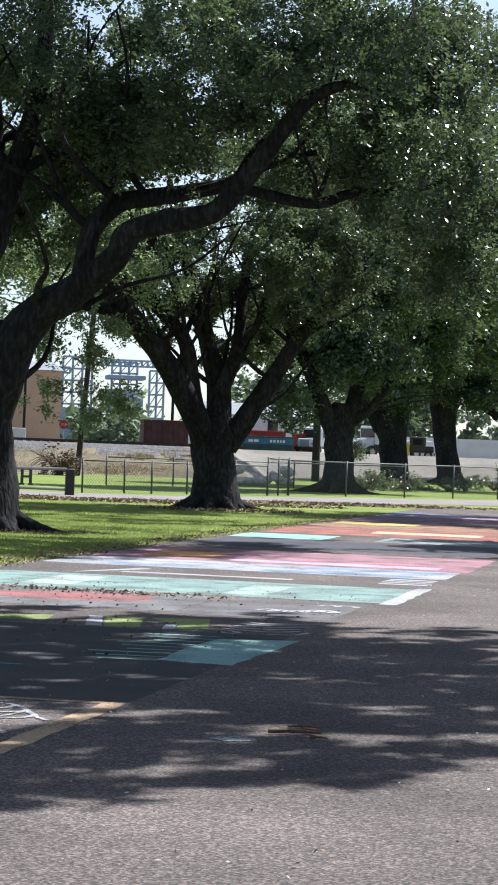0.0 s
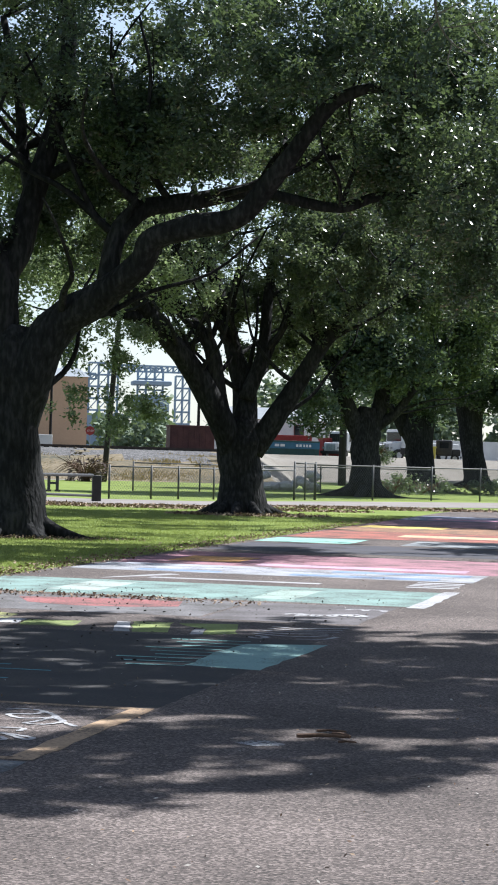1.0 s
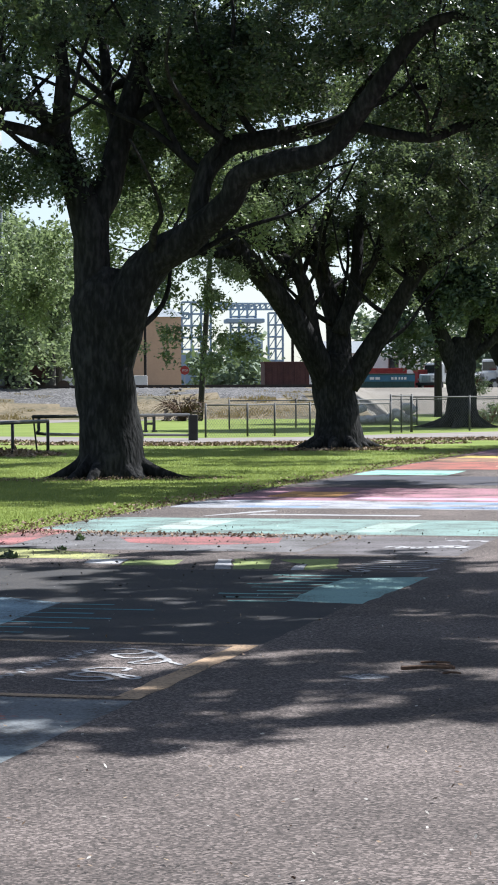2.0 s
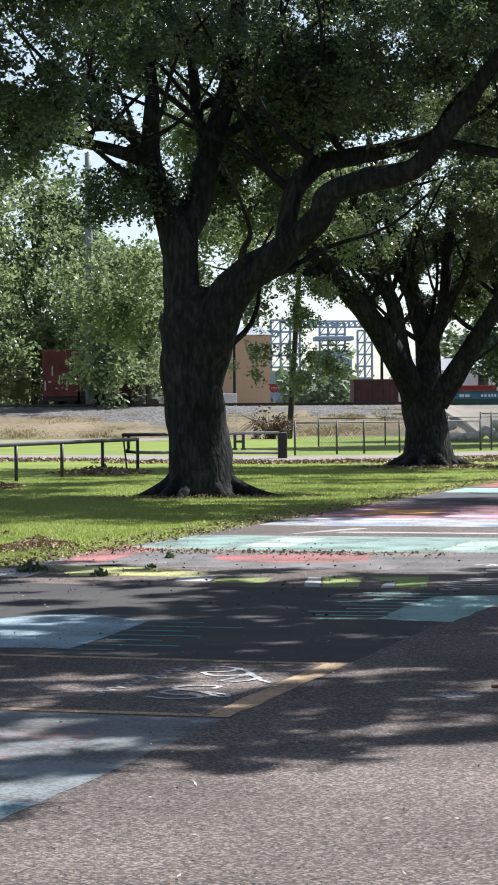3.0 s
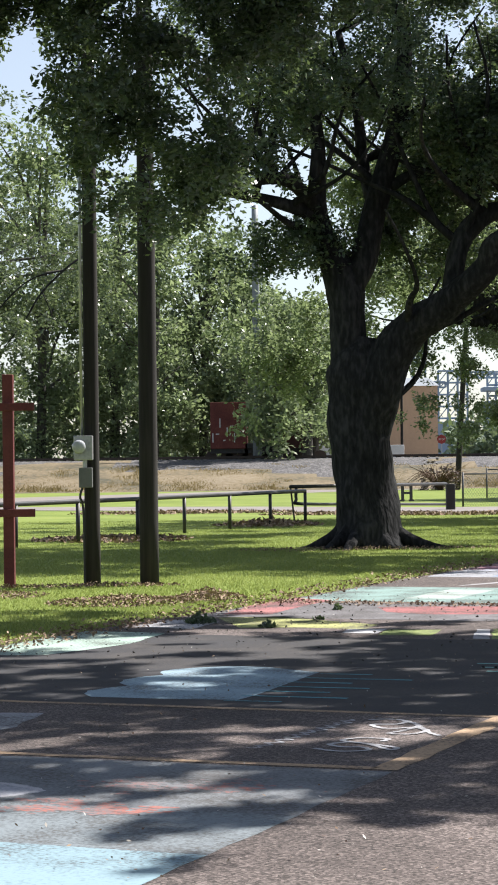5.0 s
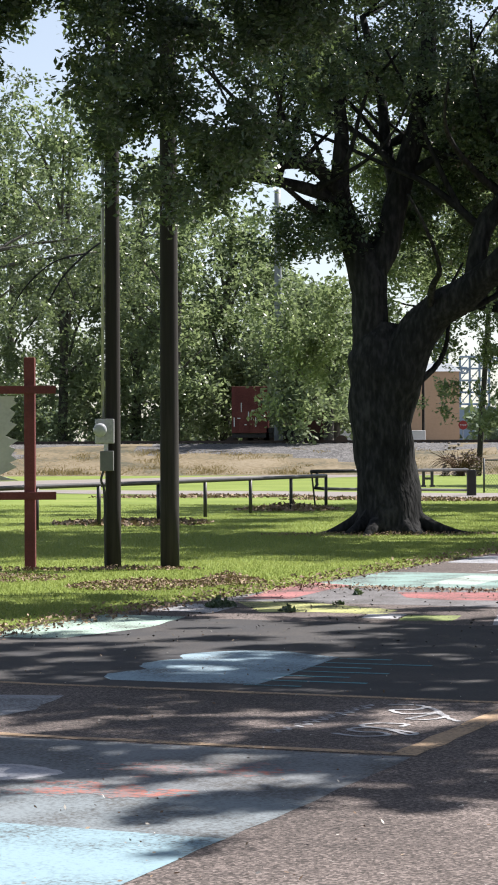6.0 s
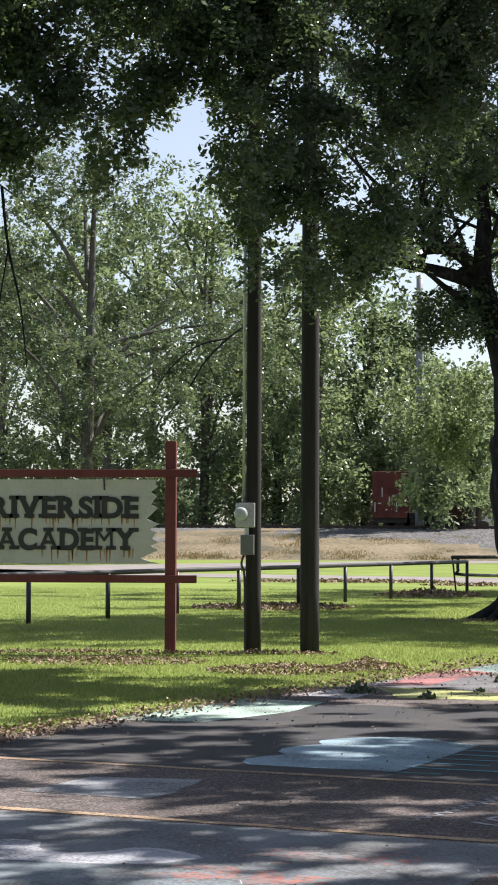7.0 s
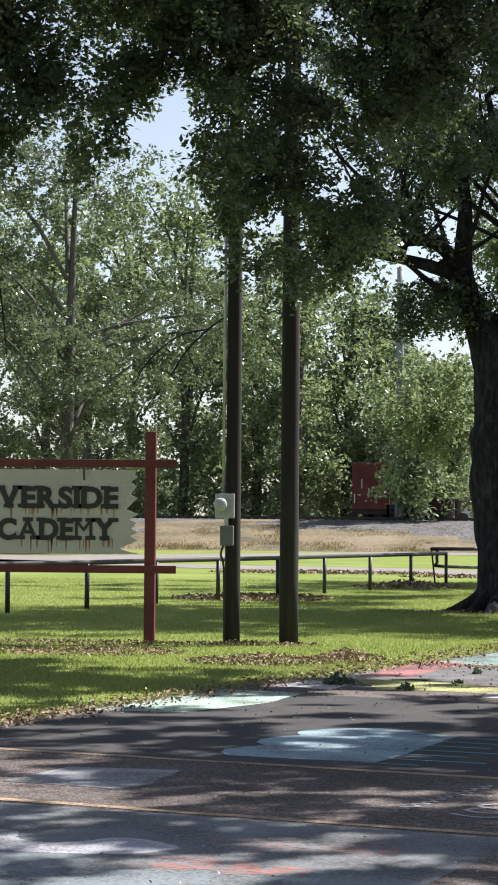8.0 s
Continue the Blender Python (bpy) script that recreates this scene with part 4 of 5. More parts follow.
# pale coat of the stall before it, with its sky-blue end
patch("painted_stall", rect(-1.55, -0.08, 0.0, 5.4), GREY, "stall under a thin grey coat", 0.55, 0.010)
patch("painted_stall", rect(-2.6, -1.55, 0.0, 5.4), (0.20, 0.23, 0.25), "stall under a thin blue-grey coat", 0.55, 0.010)
patch("painted_stall", [(-5.2, 0.0), (-2.6, 0.0), (-2.58, 1.2), (-2.7, 5.4), (-5.2, 5.4)], SKYB, "stall painted pale sky blue", 0.3, 0.012)
patch("painted_stall", [(0.8, 3.7), (1.7, 3.75), (1.86, 3.0), (1.12, 2.84), (0.78, 2.85)], (0.30, 0.31, 0.33), "faded pale grey paint patch on the stall", 0.5, 0.012)


def rounded(name, pts, c, label, wear=0.3, z=0.012):
    """A patch with a smooth hand-painted outline."""
    ring = smoothed([(*p, 0, 0) for p in pts] + [(*pts[0], 0, 0)], 6)
    return patch(name, [(q[0], q[1]) for q in ring[:-1]], c, label, wear, z, True)


def lobed(lobes, straight):
    """Outline of a cloud: bulges from lobe to lobe, then a straight brushed side."""
    out = []
    for (s0, d0), (s1, d1) in zip(lobes, lobes[1:]):
        n = math.hypot(s1 - s0, d1 - d0)
        for k in range(4):
            u = k / 4
            b = 0.22 * n * math.sin(u * math.pi)
            out.append((s0 + (s1 - s0) * u + b * (d1 - d0) / n * -1, d0 + (d1 - d0) * u + b * (s1 - s0) / n))
    return out + straight


patch("painted_stall", lobed([(2.86, 3.15), (3.62, 3.2), (4.46, 3.28), (5.05, 3.3), (5.15, 2.5)], [(4.93, 2.2), (4.25, 2.14), (3.6, 2.08), (2.92, 2.08)]), (0.26, 0.35, 0.41), "stall painted with a pale blue cloud shape", 0.35, 0.012)


def strokes(name, lines, c, label, width=0.045, z=0.016, wear=0.3):
    """Brush strokes along lines of places in the rows of stalls."""
    bm = bmesh.new()
    z = 0.006 + (z - 0.006) * 0.4
    for line in lines:
        pts = smoothed([(*p, 0, 0) for p in line], 5) if len(line) > 2 else [np.array((*p, 0, 0), float) for p in line]
        prev = None
        for i, q in enumerate(pts):
            a, b = pts[max(0, i - 1)], pts[min(len(pts) - 1, i + 1)]
            t = np.array((b[0] - a[0], b[1] - a[1]))
            n = np.array((-t[1], t[0])) / (np.hypot(*t) + 1e-9) * width * (0.4 + 0.35 * math.sin(i * 1.7) ** 2)
            cur = (bm.verts.new(lot(q[0] + n[0], q[1] + n[1], z + 0.00002 * i)), bm.verts.new(lot(q[0] - n[0], q[1] - n[1], z + 0.00002 * i)))
            if prev:
                bm.faces.new((prev[0], prev[1], cur[1], cur[0]))
            prev = cur
    bm.normal_update()
    bmesh.ops.reverse_faces(bm, faces=[f for f in bm.faces if f.normal.z < 0])
    key = "paint_%02d%02d%02d%02d" % (*[int(v * 99) for v in c], int(wear * 99))
    return tagged(obj(name, bm, bpy.data.materials.get(key) or paint(key, c, wear)), label, "road marking", "", "structure")


def loops(s0, d0, ds, dd, n, amp, along=True):
    return [(s0 + ds * k / (n * 8) + amp * math.sin(k * math.pi / 4) * (0.6 + 0.4 * math.sin(k)), d0 + dd * k / (n * 8) + amp * 0.35 * math.cos(k * math.pi / 4)) for k in range(n * 8 + 1)]


# white brushed lettering that is too worn to read
strokes("faded_lettering", [[(0.69, 0.72), (0.61, 0.54), (0.70, 0.40), (0.81, 0.47), (0.79, 0.58), (0.88, 0.69), (1.0, 0.61), (0.93, 0.46), (0.75, 0.29), (0.84, 0.28), (0.95, 0.46), (1.05, 0.67), (1.19, 0.62), (1.2, 0.45), (1.08, 0.44)]], WHITE, "worn white brushed lettering on the asphalt", 0.032)
strokes("faded_lettering", [[(2.07, 0.85), (2.14, 0.74), (2.08, 0.61), (1.91, 0.61), (1.84, 0.75), (1.68, 0.62), (1.76, 0.48), (1.86, 0.45), (1.6, 0.48), (1.45, 0.52), (1.45, 0.39), (1.64, 0.34), (1.76, 0.44)], [(2.1, 0.62), (1.92, 0.49), (1.6, 0.33), (1.43, 0.2)]], WHITE, "worn white brushed lettering on the asphalt", 0.032)
rng = random.Random(8)
strokes("faded_lettering", [[(0.6 + k * 0.125 + rng.uniform(-.02, .02), 1.09 - 0.008 * k), (0.63 + k * 0.125, 1.0 - 0.008 * k + rng.uniform(-.02, .02)), (0.69 + k * 0.125, 1.05 - 0.008 * k)] for k in range(12)], WHITE, "row of small worn white letters", 0.022)
strokes("faded_lettering", [[(8.32, 0.67), (8.2, 0.54), (8.36, 0.5), (8.5, 0.62)], [(8.73, 0.71), (8.58, 0.41), (8.6, 0.2), (8.81, 0.02)], [(8.92, 0.72), (8.84, 0.42), (9.0, 0.05)], [(9.12, 0.71), (9.09, 0.4), (9.28, 0.0)], [(9.36, 0.7), (9.3, 0.4), (9.52, 0.0)], [(9.62, 0.7), (9.51, 0.43), (9.8, 0.0)], [(8.29, 0.22), (8.38, 0.0), (8.7, -0.08)]], WHITE, "worn white brushed lettering on the asphalt", 0.05)
strokes("faded_lettering", [loops(11.3, 0.85, 0.2, -0.75, 5, 0.22), loops(12.4, 0.4, 0.1, -0.4, 2, 0.15)], WHITE, "worn white brushed lettering on the asphalt", 0.05)
patch("painted_tail", [(-1.07, 2.67), (-1.05, 2.48), (-1.29, 2.35), (-1.36, 2.12), (-1.23, 1.97), (-1.05, 1.92), (-1.03, 1.74), (-1.18, 1.47), (-1.46, 1.61), (-1.6, 1.91), (-1.67, 2.3), (-1.67, 2.7)], (0.36, 0.37, 0.41), "pale grey-white brushed swirl", 0.45, 0.0106, True)
strokes("painted_tail", [[(-1.07, 2.67), (-1.08, 2.48), (-1.29, 2.35), (-1.36, 2.12), (-1.23, 1.97), (-1.06, 1.9), (-1.04, 1.74), (-1.18, 1.49), (-1.3, 1.5)], [(-1.66, 2.6), (-1.65, 2.3), (-1.59, 1.91), (-1.46, 1.61), (-1.3, 1.5)]], (0.42, 0.42, 0.45), "white curling brush stroke", 0.045, 0.0115)
strokes("painted_lines", [[(2.88 + 0.325 * k, 2.15), (2.9 + 0.325 * k, 1.74 - 0.3 * (k % 2) - 0.06 * (k % 3))] for k in range(7)], (0.14, 0.34, 0.40), "thin teal brushed lines", 0.04)
strokes("painted_lines", [[(5.38 + 0.3 * k, 0.52), (5.34 + 0.3 * k, 0.98 + 0.12 * (k % 3))] for k in range(9)], (0.22, 0.42, 0.41), "thin teal brushed lines", 0.05)
# teal corner of the next stall
patch("painted_stall", [(7.81, -0.16), (5.32, -0.07), (5.44, 0.53), (6.7, 0.57), (7.6, 0.51)], (0.25, 0.385, 0.375), "stall end painted teal", 0.25)
# green and yellow bands
for pts in ([(9.53, 2.05), (9.59, 1.69), (8.41, 1.43), (8.31, 1.75)], [(9.49, 1.61), (9.74, 1.08), (8.58, 0.82), (8.34, 1.08), (9.0, 1.2), (9.2, 1.41)], [(9.2, 3.0), (9.3, 2.5), (8.6, 2.4), (8.55, 2.9)]):
    patch("painted_stall", pts, (0.27, 0.32, 0.13), "olive green painted block", 0.3)
for pts in ([(9.46, 2.2), (9.46, 2.06), (8.3, 1.77), (8.31, 1.92)], [(8.85, 1.3), (9.0, 1.21), (8.36, 1.09), (8.28, 1.2)], [(9.2, 3.4), (9.25, 3.05), (8.7, 2.95), (8.7, 3.3)]):
    patch("painted_stall", pts, WHITE, "white painted block", 0.3, 0.014)
patch("painted_stall", [(10.37, 5.26), (10.69, 4.72), (10.17, 3.92), (9.81, 3.29), (9.22, 3.25), (9.28, 3.96), (9.13, 4.52)], (0.46, 0.47, 0.20), "band of worn yellow paint", 0.6)
patch("painted_stall", [(8.8, 4.9), (9.8, 5.0), (10.0, 5.62), (9.0, 5.6)], WHITE, "white paint by the grass edge", 0.4, 0.014)
patch("painted_stall", [(5.6, 5.82), (8.4, 5.82), (8.32, 4.95), (7.13, 4.77), (5.84, 5.0)], (0.36, 0.47, 0.41), "corner painted pale mint green", 0.45)
patch("painted_stall", [(10.5, 1.65), (12.95, 1.65), (12.95, 5.6), (10.5, 5.6)], (0.21, 0.205, 0.215), "stall under a worn thin grey coat", 0.75, 0.010)
patch("painted_stall", [(10.85, 5.4), (12.28, 5.64), (13.7, 5.6), (13.4, 5.05), (12.14, 5.0), (10.95, 4.9)], (0.42, 0.19, 0.19), "worn pinkish red paint by the grass", 0.75, 0.014)
patch("painted_stall", [(12.34, 4.14), (12.54, 3.58), (12.68, 2.97), (12.61, 2.33), (11.80, 2.18), (11.45, 2.63), (11.32, 3.21), (11.57, 3.79)], (0.40, 0.17, 0.17), "worn pinkish red band", 0.75, 0.014, True)
patch("painted_stall", rect(10.3, 13.0, 0.0, 1.6), (0.17, 0.16, 0.17), "thin grey coat", 0.6)
# the teal stall with white end
patch("painted_stall", rect(13.3, 16.2, -0.1, 5.55), TEAL, "stall painted bright teal green", 0.55)
patch("stall_line", rect(13.1, 16.4, -0.3, -0.1), WHITE, "white stall end line", 0.3, 0.014)
patch("painted_stall", rect(13.7, 15.6, 1.3, 1.8), (0.34, 0.43, 0.39), "pale block on the teal stall", 0.3, 0.014)
patch("painted_stall", rect(13.9, 15.8, 3.7, 4.3), (0.38, 0.45, 0.42), "pale block on the teal stall", 0.35, 0.014)
# bare stall with white bars
patch("stall_line", [(16.5, 4.4), (16.7, 4.4), (18.2, 3.9), (18.0, 3.7)], WHITE, "white stroke", 0.3, 0.014)
patch("stall_line", rect(17.0, 17.25, 1.6, 3.9), WHITE, "white stall bar", 0.35, 0.014)
for k in range(4):
    patch("stall_line", rect(17.1 + 0.36 * k, 17.3 + 0.36 * k, -0.15, 0.5), WHITE, "short white bars", 0.35, 0.014)
# white, blue, pink and orange stalls further on
patch("painted_stall", rect(18.7, 20.8, -0.2, 5.5), (0.37, 0.38, 0.41), "stall painted white and pale blue", 0.5)
for k, (a, b, c, e) in enumerate(((18.9, 19.4, 0.3, 2.4), (19.5, 20.0, 2.0, 5.0), (20.1, 20.6, 0.0, 2.0), (20.3, 20.9, 3.0, 5.2), (18.9, 19.3, 3.4, 4.6))):
    patch("painted_stall", rect(a, b, c, e), ((0.22, 0.30, 0.44), (0.42, 0.43, 0.48))[k % 2], "brushed blue and white band", 0.4, 0.014)
patch("painted_stall", rect(20.8, 25.4, -0.3, 5.5), PINK, "stall painted raspberry pink", 0.6)
patch("painted_stall", rect(22.0, 23.8, 3.8, 4.9), (0.62, 0.34, 0.14), "orange round on the pink stall", 0.3, 0.014)
patch("painted_stall", rect(21.3, 22.0, 0.2, 3.4), (0.52, 0.36, 0.46), "pale pink band", 0.35, 0.014)
patch("painted_stall", rect(26.6, 30.6, 0.0, 5.4), (0.10, 0.10, 0.12), "dark stall", 0.6)
patch("painted_stall", rect(31.2, 33.6, 3.6, 5.5), (0.30, 0.52, 0.46), "teal stall end by the grass", 0.3)
patch("painted_stall", rect(31.2, 33.8, -0.2, 2.6), (0.30, 0.32, 0.34), "pale coated stall", 0.6)
patch("painted_stall", rect(34.4, 39.4, -0.2, 5.5), (0.40, 0.16, 0.13), "stall painted orange red", 0.7)
patch("painted_stall", rect(36.2, 37.6, 1.0, 3.4), (0.60, 0.44, 0.30), "pale orange band", 0.3, 0.014)
patch("painted_stall", rect(39.6, 44.4, -0.2, 5.5), (0.40, 0.23, 0.15), "stall painted brownish orange", 0.75)
patch("painted_stall", rect(42.5, 44.2, 3.2, 5.3), (0.62, 0.48, 0.16), "yellow stall end", 0.3, 0.014)
patch("painted_stall", rect(44.8, 50.4, -0.2, 5.5), (0.36, 0.21, 0.25), "stall painted dusty pink", 0.75)
patch("painted_stall", rect(50.8, 56.4, -0.2, 5.5), (0.20, 0.22, 0.30), "stall painted slate blue", 0.5)
patch("painted_stall", rect(51.5, 53.2, 0.5, 4.8), (0.46, 0.26, 0.34), "pink band", 0.4, 0.014)
paint("paint_splash", (0.38, 0.17, 0.145), 0.8, (0.165, 0.178, 0.19))


def spatter(s0, d0, r, n, seed):
    """Drops and smears of red paint round one place."""
    rng = random.Random(seed)
    bm = bmesh.new()
    for k in range(n):
        s1, d1 = s0 + rng.gauss(0, r * 0.5), d0 + rng.gauss(0, r)
        e, w0 = rng.uniform(0.004, 0.02) * (2.2 if k < n // 10 else 1), rng.uniform(0, 6)
        ring = []
        for i in range(12):
            w = i * math.pi / 6
            q = e * (1 + 0.3 * math.sin(3 * w + w0) + 0.2 * math.sin(2 * w + 2 * w0))
            ring.append(bm.verts.new(lot(s1 + math.cos(w) * q * 0.8, d1 + math.sin(w) * q * 1.7, 0.0084 + 0.000004 * k)))
        bm.faces.new(ring)
    bm.normal_update()
    bmesh.ops.reverse_faces(bm, faces=[f for f in bm.faces if f.normal.z < 0])
    tagged(obj("paint_splash", bm, bpy.data.materials["paint_splash"]), "worn splash of red paint", "road marking", "", "structure")


for n, (at, r, k) in enumerate((((-1.66, 0.88), 0.13, 130), ((-1.51, 1.13), 0.12, 50), ((-0.88, 1.08), 0.16, 90), ((-0.86, 0.79), 0.15, 70), ((-1.73, 1.26), 0.12, 60), ((-0.70, 0.74), 0.2, 30))):
    spatter(*at, r, k, n)
rounded("paint_splash", [(1.02, -0.95), (1.15, -0.82), (1.29, -0.96), (1.14, -1.1)], (0.6, 0.6, 0.62), "white paint spill", 1.1, 0.012)

# ---- twigs and litter ----
M_TWIG = material("dead_wood", [(0.05, 0.03, 0.02), (0.12, 0.07, 0.045), (0.18, 0.11, 0.07)], 0.9, 8, 60, 0.3)
for n, (a, b, r) in enumerate((((2.28, 12.34), (2.56, 12.30), 0.012), ((2.45, 12.62), (2.62, 12.58), 0.007), ((2.48, 12.12), (2.58, 12.1), 0.007), ((2.5, 12.4), (2.58, 12.28), 0.014))):
    t = thing("twig", (a[0], a[1], 0.012), "broken brown twig on the asphalt", "twig", "twigs on the lot")
    bm = bmesh.new()
    dx, dy = b[0] - a[0], b[1] - a[1]
    tube(bm, [(0, 0, r, r), (dx * 0.4, dy * 0.4 + 0.02, r * 1.3, r), (dx * 0.7, dy * 0.7, r * 1.6, r * 0.9), (dx, dy, r, r * 0.6)], 7, 0.3, 4)
    part("stick", bm, M_TWIG, t)


def scatter(name, n, where, size, mat, label, category, flat=0.5, z=0.02):
    """Small flakes strewn on the ground; where gives a place from three random numbers."""
    u = RNG.random((n, 3))
    c = np.array([where(*q) for q in u])
    c[:, 2] += z * RNG.random(n)
    a = RNG.normal(size=(n, 3)) * [1, 1, flat]
    a /= np.linalg.norm(a, axis=1)[:, None]
    b = np.cross(a, RNG.normal(size=(n, 3)) * [flat, flat, 1])
    b /= np.linalg.norm(b, axis=1)[:, None]
    L = size * (0.5 + RNG.random((n, 1)))
    q = np.stack([c - a * L * 0.5, c + b * L * 0.25, c + a * L * 0.5, c - b * L * 0.25], 1)
    q[:, :, 2] = np.maximum(q[:, :, 2], 0.008)
    return tagged(new(name, quads_mesh(name, q, mat)), label, category, "", "stuff")


M_LITTER = material("fallen_leaf", [(0.11, 0.065, 0.042), (0.23, 0.155, 0.10), (0.38, 0.29, 0.20)], 0.85, 3, 9, 0, island=0.7)
M_CHIP = material("pale_chip", [(0.25, 0.23, 0.2), (0.5, 0.48, 0.45)], 0.8, 3, 9, 0, island=0.7)


def edge_place(a, b, c):
    p = lot(5.2 + 45 * a * a + 3 * a - 2.2, 5.6 + (b - 0.5) * 0.5 + abs(math.tan((c - 0.5) * 2.4)) * 0.25)
    return (p.x, p.y, 0.012)


scatter("leaf_litter", 6500, edge_place, 0.045, M_LITTER, "brown fallen leaves along the lot edge", "leaves", 0.5, 0.04)


def heap(cx, cy, rx, ry, h):
    def place(a, b, c):
        w, r = a * 6.283, b ** 0.6
        return (cx + math.cos(w) * rx * r, cy + math.sin(w) * ry * r, 0.01 + h * (1 - r) * c)
    return place


for cx, cy, rx, ry, h, n in ((-1.6, 25.6, 0.9, 0.9, 0.10, 1500), (-0.6, 26.3, 0.45, 0.7, 0.14, 900), (-3.9, 27.2, 1.3, 1.0, 0.05, 1500), (-4.4, 29.1, 2.2, 0.35, 0.05, 1200), (-2.0, 29.3, 1.0, 0.25, 0.05, 500),
                             (-2.5, 74.6, 4, 1.6, 0.1, 1300), (3, 70.5, 3, 1.4, 0.1, 900), (9, 68.6, 6, 1.8, 0.08, 2600), (16, 73.6, 4, 1.6, 0.06, 1500), (-3.2, 47.9, 1.8, 2.2, 0.1, 700), (0.3, 58.4, 1.5, 2.0, 0.2, 600), (2.1, 41.0, 2.6, 0.9, 0.05, 900), (9.8, 61.5, 2.4, 1.5, 0.05, 700), (18, 74, 5, 1.5, 0.05, 700)):
    scatter("leaf_litter", int(n * 1.3), heap(cx, cy, rx, ry, h), 0.04 if cy < 45 else 0.13, M_LITTER, "heap of brown fallen leaves and mulch on the lawn", "leaves", 0.7, 0.03)


def lot_place(a, b, c):
    p = lot(-4 + 30 * a * a, -4.5 + 10 * b)
    return (p.x, p.y, 0.018)


scatter("lot_debris", 900, lot_place, 0.02, M_CHIP, "pale leaf chips scattered over the asphalt", "debris", 0.3, 0.01)
scatter("lot_debris", 1100, lot_place, 0.02, M_LITTER, "dark leaf bits scattered over the asphalt", "debris", 0.3, 0.012)



def drift_place(a, b, c):
    p = lot(12.7 + 0.5 * (a + b - 1) + 0.3 * c, 1.4 + 4.3 * c ** 0.7)
    return (p.x, p.y, 0.012)


scatter("leaf_litter", 900, drift_place, 0.04, M_LITTER, "drift of brown fallen leaves across the stalls", "leaves", 0.5, 0.02)


def stall_place(a, b, c):
    p = lot(5.5 + 9 * a, 5.5 - 5.5 * b ** 1.6)
    return (p.x, p.y, 0.014)


M_DARKBIT = material("wet_leaf", [(0.012, 0.012, 0.009), (0.03, 0.028, 0.02), (0.06, 0.05, 0.035)], 0.8, 3, 9, 0, island=0.7)
scatter("lot_debris", 650, stall_place, 0.03, M_DARKBIT, "dark wet leaf bits over the painted stalls", "debris", 0.35, 0.012)
for (s0, d0), r, h, n in (((11.83, 4.43), 0.05, 0.09, 40), ((9.21, 4.26), 0.09, 0.07, 70), ((10.27, 4.11), 0.07, 0.03, 30), ((9.61, 5.14), 0.16, 0.12, 170)):
    p = lot(s0, d0)
    scatter("weed", n, heap(p.x, p.y, r, r, h), 0.06, M_LEAF, "dark green weed tuft growing from the asphalt", "weed", 1.2, 0.02)


# ---- grass ----
def blades(name, n, where, h, label, mat=None):
    u = RNG.random((n, 3))
    c = np.array([where(*q) for q in u])
    lean = RNG.normal(size=(n, 3)) * [0.45, 0.45, 0] + [0, 0, 1]
    w = RNG.normal(size=(n, 3)) * [1, 0.3, 0]
    w /= np.linalg.norm(w, axis=1)[:, None]
    H = h * (0.5 + RNG.random((n, 1)))
    q = np.stack([c - w * H * 0.16, c + w * H * 0.16, c + lean * H], 1)
    return tagged(new(name, quads_mesh(name, q, mat or M_BLADE)), label, "grass", "", "stuff")


def lawn_place(a, b, c):
    s0 = 3 + 52 * a ** 1.5
    p = lot(s0, (5.56 if s0 > 11 else 5.76) + 0.1 * c + b ** 1.3 * 12)
    return (p.x, p.y, 0)


blades("grass", 110000, lawn_place, 0.03, "short mown grass of the lawn edge")


def wide_lawn(a, b, c):
    y = 21 + 44 * b
    x = -0.22 * y + 0.37 * y * a
    p = Vector((x, y, 0)) - CORNER
    return (x, y, 0) if p.dot(SY) > 5.85 else (x, y, -0.4)


blades("grass", 190000, wide_lawn, 0.026, "mown lawn grass under the oaks")


def bank_place(a, b, c):
    x, y = -34 + 58 * a, 139.4 + 15 * b
    dense = noise.noise(Vector((x * 0.12, y * 0.15, 7))) + 0.5 * noise.noise(Vector((x * 0.5, y * 0.4, 2)))
    return (x, y, float(np.interp(y, (139, 149, 157), (0, 1.35, 2.08))) - 0.1) if b < 0.62 + 1.1 * dense else (x, y, -1.5)


M_STRAW = material("dry_grass_blade", [(0.14, 0.11, 0.05), (0.25, 0.19, 0.085), (0.34, 0.27, 0.135)], 0.85, 0.4, 3.0, 0.0, island=0.5, spec=0.2, through_light=0.35, tint=0.1)
blades("dry_grass", 60000, bank_place, 0.17, "dry straw-coloured grass on the railway bank", M_STRAW)
# ---- things beyond the fences ----
YARD = 1.8
M_BROWNRED = material("rusty_red_steel", [(0.05, 0.017, 0.016), (0.08, 0.027, 0.024), (0.105, 0.04, 0.034)], 0.7, 1.5, 12, 0.2)
M_BLUE = material("blue_painted_steel", [(0.025, 0.10, 0.17), (0.04, 0.15, 0.24)], 0.55, 1.5, 12, 0.1)
M_GREEN = material("dark_green_steel", [(0.012, 0.05, 0.05), (0.02, 0.075, 0.07)], 0.55, 1.5, 12, 0.1)
M_BRIGHTRED = material("red_steel", [(0.24, 0.02, 0.02), (0.32, 0.04, 0.035)], 0.55, 1.5, 12, 0.1)
M_WHITE = material("white_paint", [(0.55, 0.56, 0.57), (0.72, 0.73, 0.74)], 0.5, 1.0, 12, 0.1)
M_TAN = material("tan_sheet_steel", [(0.42, 0.28, 0.18), (0.50, 0.34, 0.22)], 0.7, 0.3, 4, 0.1)
M_GLASS = material("dark_glass", [(0.01, 0.012, 0.015), (0.02, 0.024, 0.03)], 0.08, 2, 9, 0)
